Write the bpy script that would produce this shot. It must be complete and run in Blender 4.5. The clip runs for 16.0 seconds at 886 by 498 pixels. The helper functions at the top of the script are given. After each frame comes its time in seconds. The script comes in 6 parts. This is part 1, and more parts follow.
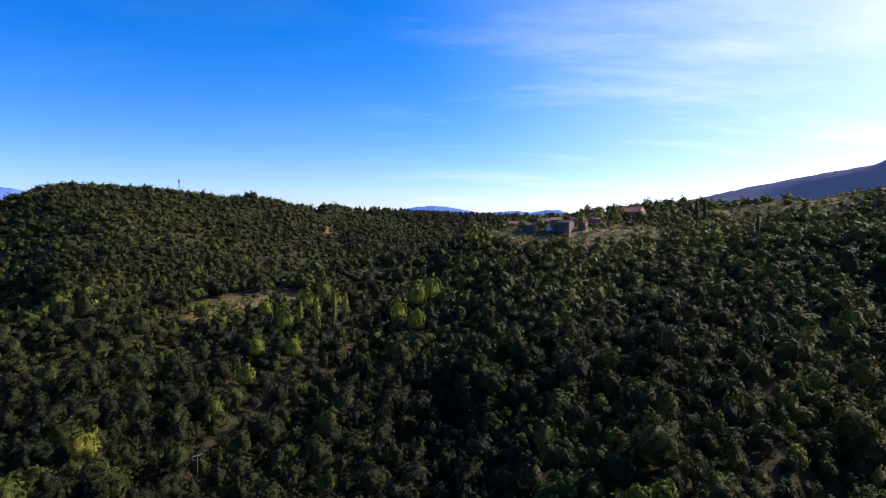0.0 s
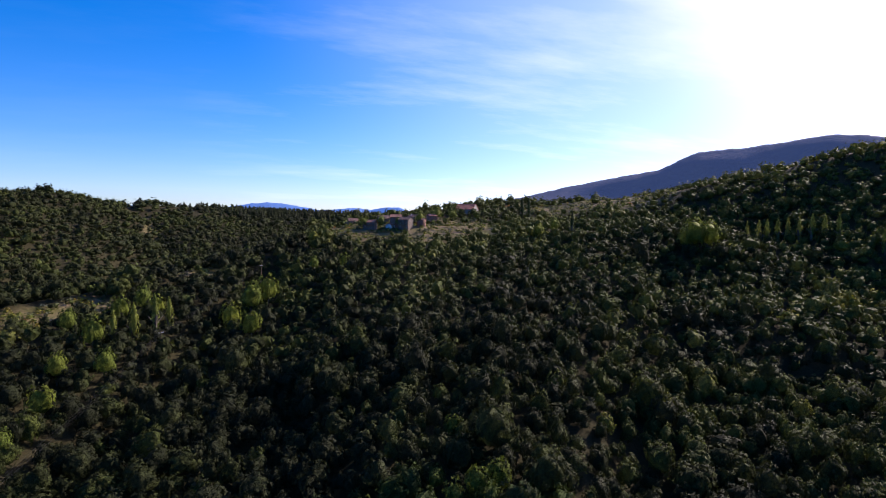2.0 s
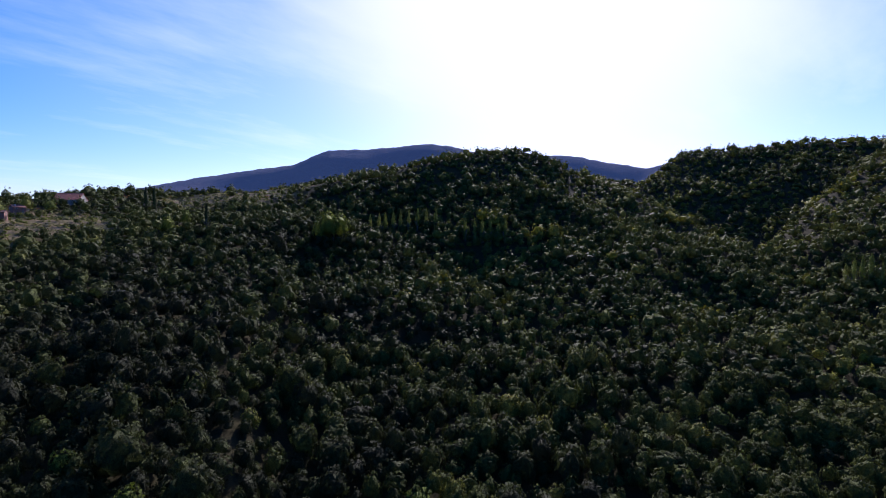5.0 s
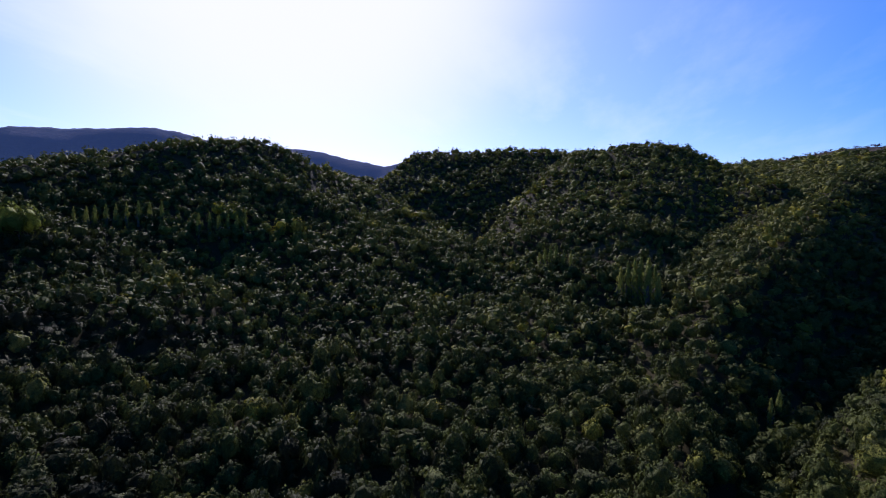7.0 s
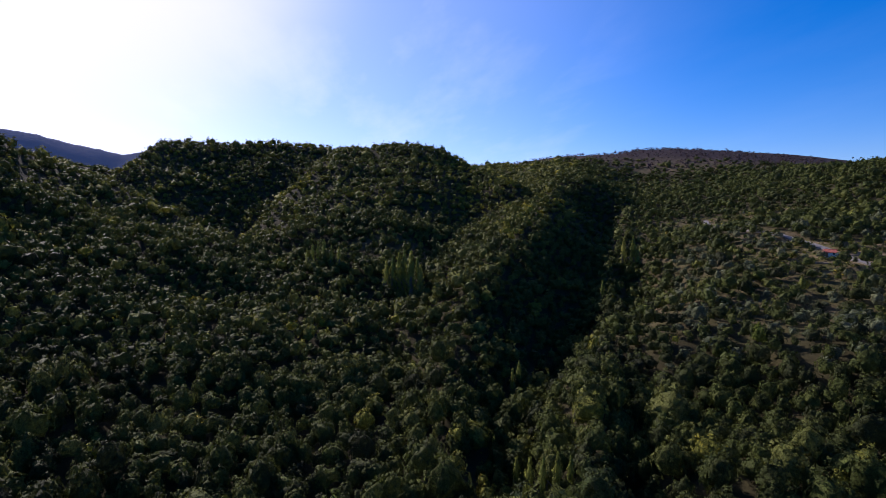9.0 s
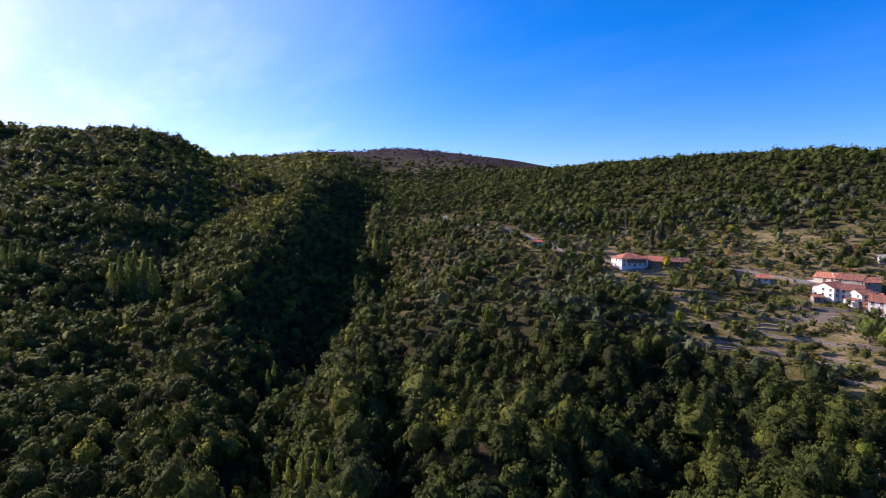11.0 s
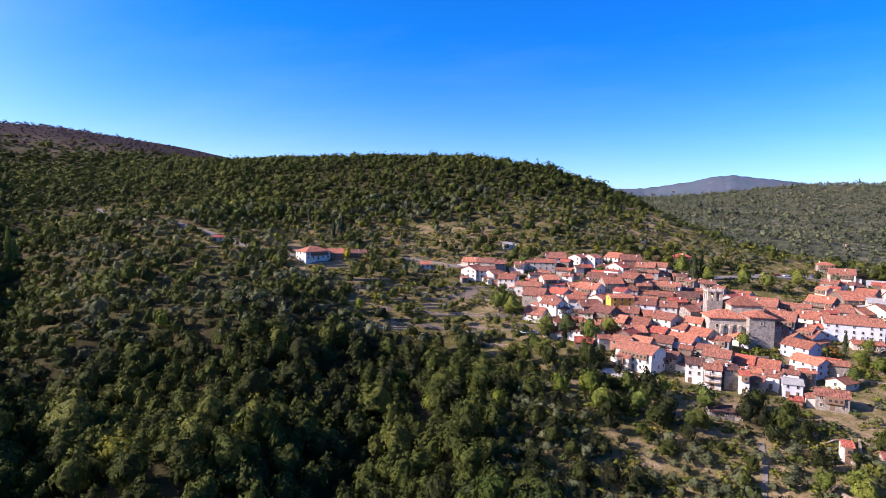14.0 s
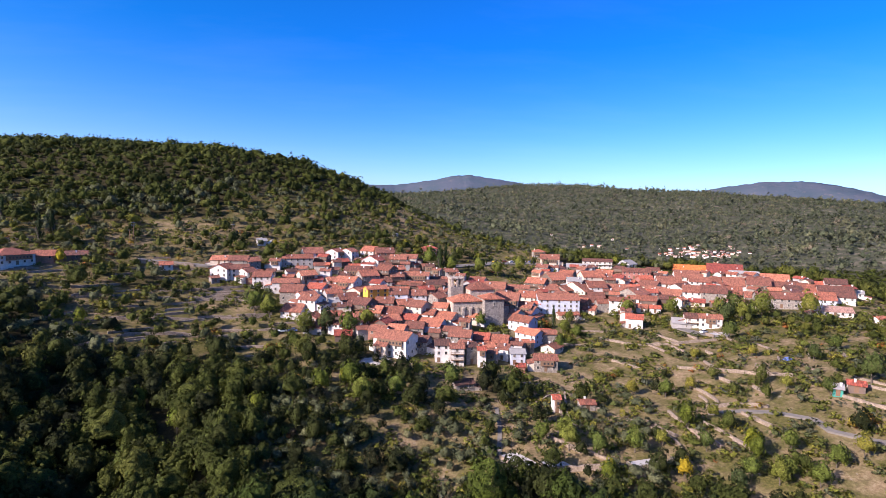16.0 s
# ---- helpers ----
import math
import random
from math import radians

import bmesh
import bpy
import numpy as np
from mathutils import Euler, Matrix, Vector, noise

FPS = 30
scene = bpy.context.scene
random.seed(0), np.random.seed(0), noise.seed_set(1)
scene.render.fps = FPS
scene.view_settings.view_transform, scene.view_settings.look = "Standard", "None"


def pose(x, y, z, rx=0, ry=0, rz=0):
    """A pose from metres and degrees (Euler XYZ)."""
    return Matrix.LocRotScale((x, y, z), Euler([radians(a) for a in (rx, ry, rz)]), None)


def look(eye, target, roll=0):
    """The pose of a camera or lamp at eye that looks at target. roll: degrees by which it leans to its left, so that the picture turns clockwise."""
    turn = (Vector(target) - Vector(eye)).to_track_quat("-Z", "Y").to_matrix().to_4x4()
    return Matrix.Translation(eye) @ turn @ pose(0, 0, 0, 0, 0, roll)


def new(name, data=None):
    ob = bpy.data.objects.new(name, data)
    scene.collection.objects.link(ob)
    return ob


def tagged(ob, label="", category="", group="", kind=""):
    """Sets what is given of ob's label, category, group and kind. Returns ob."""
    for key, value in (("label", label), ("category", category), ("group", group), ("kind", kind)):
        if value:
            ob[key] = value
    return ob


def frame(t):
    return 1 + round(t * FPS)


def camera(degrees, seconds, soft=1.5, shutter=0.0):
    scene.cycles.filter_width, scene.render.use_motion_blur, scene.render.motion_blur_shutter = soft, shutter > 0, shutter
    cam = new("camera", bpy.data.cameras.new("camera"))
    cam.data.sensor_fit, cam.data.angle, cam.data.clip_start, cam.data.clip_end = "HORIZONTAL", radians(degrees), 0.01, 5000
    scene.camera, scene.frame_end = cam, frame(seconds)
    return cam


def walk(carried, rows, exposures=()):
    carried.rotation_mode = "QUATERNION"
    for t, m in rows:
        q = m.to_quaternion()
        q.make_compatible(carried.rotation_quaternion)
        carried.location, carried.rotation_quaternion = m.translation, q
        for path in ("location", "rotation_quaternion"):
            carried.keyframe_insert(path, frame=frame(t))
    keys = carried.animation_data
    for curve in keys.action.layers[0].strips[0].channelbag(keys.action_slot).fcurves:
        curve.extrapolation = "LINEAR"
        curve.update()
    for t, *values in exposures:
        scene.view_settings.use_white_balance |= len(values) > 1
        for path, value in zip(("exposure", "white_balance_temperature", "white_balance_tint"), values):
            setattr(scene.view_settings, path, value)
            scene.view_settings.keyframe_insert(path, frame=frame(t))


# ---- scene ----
# Camera: a drone hovering on the spot and turning to its right.
cam = camera(78.36, 16.0, soft=0.65)
EYE = 85.0
TURNS = [
    (0.0, 0.00, -2.35, 1.03),
    (0.5, -4.31, -2.36, 0.96),
    (1.0, -8.37, -2.37, 0.88),
    (1.5, -12.30, -2.37, 0.83),
    (2.0, -16.69, -2.39, 0.70),
    (2.5, -21.64, -2.42, 0.67),
    (3.0, -27.36, -2.44, 0.57),
    (3.5, -33.77, -2.51, 0.51),
    (4.0, -40.18, -2.57, 0.45),
    (4.5, -46.60, -2.65, 0.37),
    (5.0, -53.50, -2.76, 0.36),
    (5.2, -56.48, -2.83, 0.35),
    (7.3, -82.97, -3.09, 0.48),
    (7.5, -84.77, -3.10, 0.42),
    (8.0, -90.42, -3.16, 0.44),
    (8.5, -97.29, -3.27, 0.42),
    (9.0, -104.21, -3.35, 0.34),
    (9.5, -110.99, -3.48, 0.29),
    (9.7, -113.62, -3.50, 0.29),
    (11.8, -138.82, -3.74, 0.52),
    (12.0, -140.95, -3.75, 0.54),
    (12.5, -146.28, -3.80, 0.52),
    (13.0, -151.62, -3.85, 0.61),
    (13.5, -156.89, -3.90, 0.70),
    (14.0, -162.26, -3.94, 0.80),
    (14.5, -168.36, -3.98, 0.76),
    (15.0, -174.75, -4.02, 0.83),
    (15.5, -181.22, -4.06, 0.94),
    (16.0, -187.50, -4.08, 0.98),
]
walk(cam, [(t, pose(0, 0, EYE, 90 + pitch, 0, yaw) @ pose(0, 0, 0, 0, 0, roll)) for t, yaw, pitch, roll in TURNS],
     exposures=((0.0, 0.95, 6450, 27), (3.5, 0.7, 6100, 27), (5.0, 0.5, 5650, 27), (7.5, 0.36, 5800, 27), (9.0, 0.42, 6050, 27), (12.5, 1.22, 6450, 28), (14.5, 1.15, 6450, 28), (16.0, 1.02, 6450, 28)))

# ---- light ----
SUN_AZ, SUN_EL = radians(65), radians(29)
to_sun = Vector((math.sin(SUN_AZ) * math.cos(SUN_EL), math.cos(SUN_AZ) * math.cos(SUN_EL), math.sin(SUN_EL)))
sun = new("sun", bpy.data.lights.new("sun", "SUN"))
sun.data.energy, sun.data.angle, sun.data.color = 5.0, radians(0.6), (1.0, 0.93, 0.82)
sun.matrix_world = look(to_sun * 900, (0, 0, 0))


class Nodes:
    """Small builder for node trees."""

    def __init__(self, tree):
        self.tree = tree
        tree.nodes.clear()

    def add(self, kind, inputs=None):
        n = self.tree.nodes.new(kind)
        for key, value in (inputs or {}).items():
            if isinstance(value, bpy.types.NodeSocket):
                self.tree.links.new(value, n.inputs[key])
            else:
                n.inputs[key].default_value = value
        return n

    def math(self, op, a, b=0.0, clamp=False):
        n = self.add("ShaderNodeMath", {0: a, 1: b})
        n.operation, n.use_clamp = op, clamp
        return n.outputs[0]

    def noise(self, vec, scale, detail=4.0, rough=0.55, out=0):
        return self.add("ShaderNodeTexNoise", {"Vector": vec, "Scale": scale, "Detail": detail, "Roughness": rough}).outputs[out]

    def ramp(self, fac, stops):
        n = self.add("ShaderNodeValToRGB", {"Fac": fac})
        el = n.color_ramp.elements
        while len(el) < len(stops):
            el.new(0.5)
        for e, (p, c) in zip(el, stops):
            e.position, e.color = p, (*c, 1.0) if len(c) == 3 else c
        return n.outputs[0]

    def mix(self, fac, a, b, blend="MIX"):
        n = self.add("ShaderNodeMix")
        n.data_type, n.blend_type = "RGBA", blend
        for key, value in ((0, fac), (6, a), (7, b)):
            if isinstance(value, bpy.types.NodeSocket):
                self.tree.links.new(value, n.inputs[key])
            else:
                n.inputs[key].default_value = value if key == 0 else (*value[:3], 1.0)
        return n.outputs[2]


def grey(v):
    return (v, v, v)


world = bpy.data.worlds.new("sky")
scene.world = world
world.use_nodes = True
N = Nodes(world.node_tree)
air = N.add("ShaderNodeTexSky")
air.sky_type, air.sun_disc, air.sun_elevation, air.sun_rotation = "NISHITA", False, SUN_EL, SUN_AZ
air.altitude, air.air_density, air.dust_density, air.ozone_density = 900.0, 1.0, 1.2, 2.5
sky = air.outputs[0]
deep = N.add("ShaderNodeHueSaturation", {"Color": sky, "Saturation": 1.54, "Value": 1.17}).outputs[0]
deep = N.mix(1.0, deep, (0.86, 0.905, 1.15), "MULTIPLY")
way = N.add("ShaderNodeTexCoord").outputs["Generated"]
sep = N.add("ShaderNodeSeparateXYZ", {0: way})
up = N.math("ADD", N.math("MAXIMUM", sep.outputs[2], 0.0), 0.12)
flat = N.add("ShaderNodeCombineXYZ", {0: N.math("DIVIDE", sep.outputs[0], up), 1: N.math("DIVIDE", sep.outputs[1], up), 2: 0.0}).outputs[0]
streaks = N.add("ShaderNodeMapping", {"Vector": flat, "Rotation": (0, 0, 0.5), "Scale": (0.55, 1.3, 1.0), "Location": (3.1, 1.7, 0)}).outputs[0]
veil = N.ramp(N.noise(streaks, 1.1, 7, 0.6), [(0.50, grey(0)), (0.82, grey(1))])
dot = N.add("ShaderNodeVectorMath", {0: way, 1: (0.85, 0.53, 0.0)})
dot.operation = "DOT_PRODUCT"
side = dot.outputs["Value"]
where = N.add("ShaderNodeMapRange", {0: side, 1: 0.38, 2: 0.85, 3: 0.02, 4: 0.42}).outputs[0]
clouded = N.mix(N.math("MULTIPLY", veil, where), deep, (11.0, 11.3, 12.0))
halo = N.add("ShaderNodeVectorMath", {0: way, 1: tuple(to_sun)})
halo.operation = "DOT_PRODUCT"
haze = N.add("ShaderNodeMapRange", {0: halo.outputs["Value"], 1: 0.845, 2: 0.99, 3: 0.0, 4: 1.0})
haze.interpolation_type = "SMOOTHSTEP"
clouded = N.mix(N.math("MULTIPLY", N.math("POWER", haze.outputs[0], 1.5), 0.97), clouded, (9.8, 9.6, 9.3))
lee_sky = N.add("ShaderNodeMapRange", {0: halo.outputs["Value"], 1: -0.5, 2: 0.35, 3: 1.0, 4: 0.0})
lee_sky.interpolation_type = "SMOOTHSTEP"
clouded = N.mix(lee_sky.outputs[0], clouded, N.mix(1.0, clouded, (0.72, 0.90, 1.04), "MULTIPLY"))
glare = N.add("ShaderNodeMapRange", {0: halo.outputs["Value"], 1: 0.42, 2: 1.0, 3: 0.0, 4: 0.33})
glare.interpolation_type = "SMOOTHSTEP"
clouded = N.mix(glare.outputs[0], clouded, (7.4, 8.6, 11.2))
back = N.add("ShaderNodeBackground", {"Color": clouded, "Strength": 0.083}).outputs[0]
out = N.add("ShaderNodeOutputWorld")
world.node_tree.links.new(back, out.inputs[0])


# ---- materials ----
def material(name):
    m = bpy.data.materials.new(name)
    m.use_nodes = True
    return m, Nodes(m.node_tree)


def finish(n, shader):
    o = n.add("ShaderNodeOutputMaterial")
    n.tree.links.new(shader, o.inputs[0])


def bump(n, height, strength, distance):
    return n.add("ShaderNodeBump", {"Height": height, "Strength": strength, "Distance": distance}).outputs[0]


def foliage(name, stops, single=False, glow=0.24, clumps=1.15, gap=3.4):
    """Leaves: hue from the tree's own tint, broken up clump by clump, with some light coming through."""
    m, n = material(name)
    geo = n.add("ShaderNodeNewGeometry")
    own = n.add("ShaderNodeAttribute")
    own.attribute_name = "tint"
    tint = n.add("ShaderNodeObjectInfo").outputs["Random"] if single else own.outputs["Fac"]
    fac = n.math("ADD", tint, n.math("MULTIPLY", n.math("SUBTRACT", geo.outputs["Random Per Island"], 0.5), 0.10), clamp=True)
    hue = n.ramp(fac, stops)
    leaf = n.noise(geo.outputs["Position"], 2.6, 4, 0.7)
    # Noise puts the dark gaps between leaves into the colour.
    col = n.mix(1.0, hue, n.ramp(leaf, [(0.36, grey(0.45)), (0.64, grey(1.4))]), "MULTIPLY")
    clump = n.add("ShaderNodeTexVoronoi", {"Vector": n.add("ShaderNodeVectorMath", {0: geo.outputs["Position"], 1: n.noise(geo.outputs["Position"], 2.0, 2, 0.6, "Color")}).outputs[0], "Scale": clumps})
    col = n.mix(1.0, col, n.ramp(clump.outputs["Color"], [(0.1, grey(0.78)), (0.9, grey(1.25))]), "MULTIPLY")
    col = n.mix(1.0, col, n.ramp(geo.outputs["Random Per Island"], [(0.0, grey(0.82)), (1.0, grey(1.18))]), "MULTIPLY")
    dif = n.add("ShaderNodeBsdfPrincipled", {"Base Color": col, "Roughness": 0.75, "Specular IOR Level": 0.07, "Normal": bump(n, leaf, 0.5, 0.35)}).outputs[0]
    trans = n.add("ShaderNodeBsdfTranslucent", {"Color": col}).outputs[0]
    blades = n.add("ShaderNodeMixShader", {0: glow, 1: dif, 2: trans}).outputs[0]
    gaps = n.math("GREATER_THAN", n.noise(geo.outputs["Position"], gap, 1, 0.5), 0.43)
    finish(n, n.add("ShaderNodeMixShader", {0: gaps, 1: n.add("ShaderNodeBsdfTransparent").outputs[0], 2: blades}).outputs[0])
    return m


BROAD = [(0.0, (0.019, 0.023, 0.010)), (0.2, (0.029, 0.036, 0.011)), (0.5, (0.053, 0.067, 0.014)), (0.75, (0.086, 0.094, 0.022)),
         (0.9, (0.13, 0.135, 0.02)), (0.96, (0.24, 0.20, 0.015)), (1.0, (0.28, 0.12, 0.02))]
M_LEAF = foliage("broad_leaves", BROAD)
M_GARDEN = foliage("garden_leaves", [(0.0, (0.045, 0.062, 0.022)), (0.5, (0.085, 0.112, 0.022)), (0.9, (0.14, 0.15, 0.028)), (1.0, (0.19, 0.17, 0.03))], single=True)
M_LEAF_ONE = foliage("broad_leaves_single", [(0.0, (0.022, 0.030, 0.013)), (0.5, (0.036, 0.055, 0.012)), (1.0, (0.075, 0.098, 0.014))], single=True)
SCRUB = [(0.0, (0.085, 0.095, 0.068)), (0.2, (0.092, 0.105, 0.048)), (0.35, (0.085, 0.105, 0.024)), (0.6, (0.145, 0.155, 0.028)), (0.8, (0.19, 0.18, 0.035)), (0.93, (0.24, 0.19, 0.03)), (1.0, (0.25, 0.09, 0.03))]
M_SCRUB = foliage("scrub_leaves", SCRUB)

M_OLIVE = foliage("olive_leaves", [(0.0, (0.062, 0.074, 0.034)), (0.5, (0.092, 0.104, 0.054)), (0.85, (0.125, 0.132, 0.066)), (1.0, (0.11, 0.08, 0.045))])
M_HEATH = foliage("heath_leaves", [(0.0, (0.045, 0.035, 0.038)), (0.6, (0.085, 0.062, 0.068)), (1.0, (0.06, 0.07, 0.035))])
# Far wood: haze of distance put into a paler, greyer leaf colour.
M_FARWOOD = foliage("hazy_far_leaves", [(0.0, (0.066, 0.082, 0.048)), (0.5, (0.10, 0.115, 0.064)), (0.9, (0.145, 0.145, 0.08)), (1.0, (0.17, 0.145, 0.10))], clumps=0.3, gap=1.6)


def bark():
    m, n = material("bark")
    geo = n.add("ShaderNodeNewGeometry").outputs["Position"]
    c = n.ramp(n.noise(geo, 6, 4), [(0.3, (0.05, 0.04, 0.03)), (0.7, (0.14, 0.11, 0.085))])
    finish(n, n.add("ShaderNodeBsdfPrincipled", {"Base Color": c, "Roughness": 0.9}).outputs[0])
    return m


M_BARK = bark()


def earth():
    """Hillside ground: dry grass, bare earth and low green growth, in patches at several sizes."""
    m, n = material("hillside")
    pos = n.add("ShaderNodeNewGeometry").outputs["Position"]
    big, mid, fine = n.noise(pos, 0.012, 4), n.noise(pos, 0.13, 6, 0.7), n.noise(pos, 1.1, 5, 0.75)
    dry = n.ramp(fine, [(0.3, (0.11, 0.078, 0.042)), (0.5, (0.22, 0.158, 0.092)), (0.7, (0.36, 0.28, 0.185))])
    green = n.ramp(fine, [(0.3, (0.035, 0.036, 0.012)), (0.5, (0.085, 0.08, 0.026)), (0.7, (0.155, 0.13, 0.05))])
    cover = n.ramp(n.math("ADD", n.math("MULTIPLY", big, 0.3), n.math("ADD", n.math("MULTIPLY", mid, 0.6), n.math("MULTIPLY", fine, 0.2))), [(0.45, grey(0)), (0.60, grey(1))])
    col = n.mix(cover, dry, green)
    rock = n.ramp(n.noise(pos, 0.35, 6, 0.7), [(0.66, grey(0)), (0.72, grey(1))])
    col = n.mix(rock, col, (0.26, 0.225, 0.185))
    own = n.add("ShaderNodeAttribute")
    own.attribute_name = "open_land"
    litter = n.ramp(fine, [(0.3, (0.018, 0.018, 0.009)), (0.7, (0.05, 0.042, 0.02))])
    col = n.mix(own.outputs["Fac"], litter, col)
    moor = n.add("ShaderNodeAttribute")
    moor.attribute_name = "heath"
    col = n.mix(moor.outputs["Fac"], col, n.mix(rock, n.ramp(mid, [(0.35, (0.024, 0.019, 0.018)), (0.65, (0.052, 0.038, 0.039))]), (0.12, 0.10, 0.09)))
    maquis = n.add("ShaderNodeAttribute")
    maquis.attribute_name = "maquis"
    col = n.mix(maquis.outputs["Fac"], col, n.ramp(n.noise(pos, 0.03, 6, 0.7), [(0.35, (0.045, 0.05, 0.032)), (0.55, (0.072, 0.075, 0.048)), (0.68, (0.19, 0.155, 0.12))]))
    finish(n, n.add("ShaderNodeBsdfPrincipled", {"Base Color": col, "Roughness": 1.0, "Specular IOR Level": 0.04, "Normal": bump(n, fine, 0.6, 0.5)}).outputs[0])
    return m


M_EARTH = earth()

# ---- ground ----
# The land is a smooth sum of round hills; each ring or hill adds its share.
hills = []


def hill(x, y, height, radius):
    hills.append((x, y, height, radius))


def ring(r, half, radius, heights):
    for k, height in enumerate(heights):
        a = 2 * math.pi * (k + 0.5 * half) / len(heights)
        hill(r * math.cos(a), r * math.sin(a), height, radius)


BASE = 25.0
ring(0, 0, 60, [-1.2])
ring(80, 1, 60, [-9.6, -8.8, -2.5, -1.9, -0.4, -1.5, -12.7, -15.3, -0.4, 3.4])
ring(140, 0, 60, [-0.4, 15.5, -0.6, -16.6, -18.4, 0.2, 3.6, -8.6, -6.5, 0.9, -6.3, 5.4, 11.8, 13.3, -18.6, -15.6])
ring(200, 1, 66, [-29.1, 25.5, 5.3, 24.7, -11.0, 1.8, 0.2, -13.5, -11.1, 14.3, -9.3, -15.0, -5.0, -21.2, 6.2, -10.2])
ring(273, 0, 90, [-21.8, -4.7, -2.4, -22.4, -3.7, -1.0, 8.2, -7.8, -12.4, 5.6, 8.4, -2.4, 13.4, -13.2, 12.9, 14.7])
ring(359, 1, 90, [41.2, -3.7, 4.7, 4.6, -1.9, -3.4, 4.8, 11.5, 6.0, -15.7, -14.2, -5.0, -13.5, -8.5, 13.2, -16.8, -3.6, -7.6, 8.5, -3.2, 18.1, 4.4, -7.7, 20.6])
ring(459, 0, 115, [-22.3, -28.5, -2.4, 1.8, 40.6, 12.2, 20.6, -2.2, 5.5, 3.1, -19.0, -9.8, -8.5, -17.4, -5.3, 13.2, 18.1, 1.4, -6.8, -9.1, -5.4, -3.2, -28.1, 9.1])
ring(585, 1, 146, [-35.4, 83.9, 62.9, -9.4, -11.1, 13.9, 10.0, -22.5, 9.7, -1.2, -10.6, -4.9, -8.4, -8.6, -0.6, 5.1, 2.3, 28.4, 54.6, 19.2, 8.7, -8.7, 21.5, 15.5])
ring(745, 0, 186, [-1.9, -16.8, 16.2, -9.8, 12.7, 25.8, -19.9, -30.2, 22.1, 16.7, -18.1, -8.3, -3.2, -2.7, 3.1, 0.5, -14.6, -16.8, 22.7, 28.3, 33.5, 18.7, -20.3, 41.1])
ring(958, 1, 240, [38.1, 9.4, -17.0, 12.5, 45.7, 11.6, -3.9, 35.3, 45.9, 5.2, -10.6, -3.6, -1.6, -3.4, -14.6, -22.6, -27.6, -21.6, -0.7, 17.0, 40.1, -3.8, -1.1, 41.2])
ring(1264, 0, 316, [17.3, 65.1, 37.9, 7.6, 6.8, 5.1, 26.3, 31.1, 12.9, 5.5, 2.0, 1.0, 0.5, 0.7, 0.0, -19.4, -17.6, -2.8, -15.4, -29.0, -3.4, 32.7, 30.2, 17.7])
ring(1729, 1, 432, [21.4, 33.2, 17.3, 5.1, 1.7, 15.7, 24.3, 8.6, -0.2, 4.5, 7.3, 5.4, 5.1, 14.8, 12.4, -24.5, -16.3, 18.5, -5.2, -0.1, 70.4, 88.9, 57.1, 18.6])
ring(2460, 0, 615, [17.9, 13.6, 9.0, 4.5, 2.6, 4.1, 5.7, 3.5, 2.2, 6.1, 8.2, 7.3, 8.3, 9.4, 6.5, -6.4, -33.6, -17.3, 11.3, 11.8, 29.7, 51.6, 48.3, 31.1])
ring(3458, 1, 864, [9.5, 7.1, 5.4, 4.6, 4.5, 4.6, 4.3, 5.1, 9.7, 14.4, 13.8, 14.0, 13.6, 5.3, 12.3, 50.8, 68.1, 43.9, 19.5, 12.2, 16.1, 19.4, 17.5, 13.0])
ring(4522, 0, 1130, [10.0, 9.3, 8.8, 8.5, 8.4, 8.4, 8.3, 8.4, 9.6, 11.8, 12.6, 12.4, 12.3, 9.6, 9.6, 27.7, 52.3, 49.0, 26.2, 12.4, 10.1, 11.3, 11.8, 11.1])
hill(199, 5, 19.2, 26)
hill(298, -148, -44.3, 43)
hill(206, 9, -3.4, 27)
hill(103, -122, 27.6, 26)
hill(239, -102, -23.5, 34)
hill(341, -55, -33.9, 45)
hill(931, -18, 12.5, 121)
hill(850, 49, -56.8, 111)
hill(-105, 392, -26.6, 53)
hill(168, -170, -28.6, 31)
hill(161, -186, 30.3, 32)
hill(237, 33, 18.4, 31)
hill(354, -137, 20.8, 49)
hill(269, -184, 13.9, 42)
hill(-287, -277, 8.3, 52)
hill(-102, 372, 51.0, 50)
hill(82, -129, -21.1, 26)
hill(296, -131, 7.9, 42)
hill(-7, -153, -14.7, 26)
hill(850, -35, -6.4, 111)
hill(215, -218, -16.3, 40)
hill(344, -314, 26.5, 61)
hill(711, 362, -30.1, 104)
hill(1, -186, 3.9, 26)
hill(-611, 513, -30.7, 104)
hill(432, -749, 4.3, 112)
hill(-135, 382, -45.8, 53)
hill(-138, -650, -31.6, 86)
hill(28, -285, -1.4, 37)
hill(945, 158, 42.9, 124)
hill(-1148, -1109, 12.5, 207)
hill(108, 160, -12.0, 26)
hill(-338, -211, -18.9, 52)
hill(-2296, -2217, -2.1, 330)
hill(794, -79, 52.0, 104)
hill(152, 66, -12.3, 26)
hill(360, -188, -41.5, 53)
hill(366, -120, 4.0, 50)
hill(390, -169, 26.7, 55)
hill(-1096, -3559, 37.6, 330)
hill(224, -101, -10.5, 30)
hill(231, -84, 2.5, 34)
hill(259, -121, -10.5, 30)
hill(270, -95, 2.5, 34)
hill(292, -144, -10.5, 30)
hill(305, -115, 2.5, 34)
hill(331, -170, -10.5, 30)
hill(346, -138, 2.5, 34)
hill(376, -200, -10.5, 30)
hill(393, -163, 2.5, 34)
hill(422, -227, -10.5, 30)
hill(441, -186, 2.5, 34)
hill(173, -645, -6.0, 150)
hill(-10, -560, -1.5, 140)
hill(1060, -640, 20.0, 190)
hill(1110, -980, -13.0, 210)
H = np.array(hills)


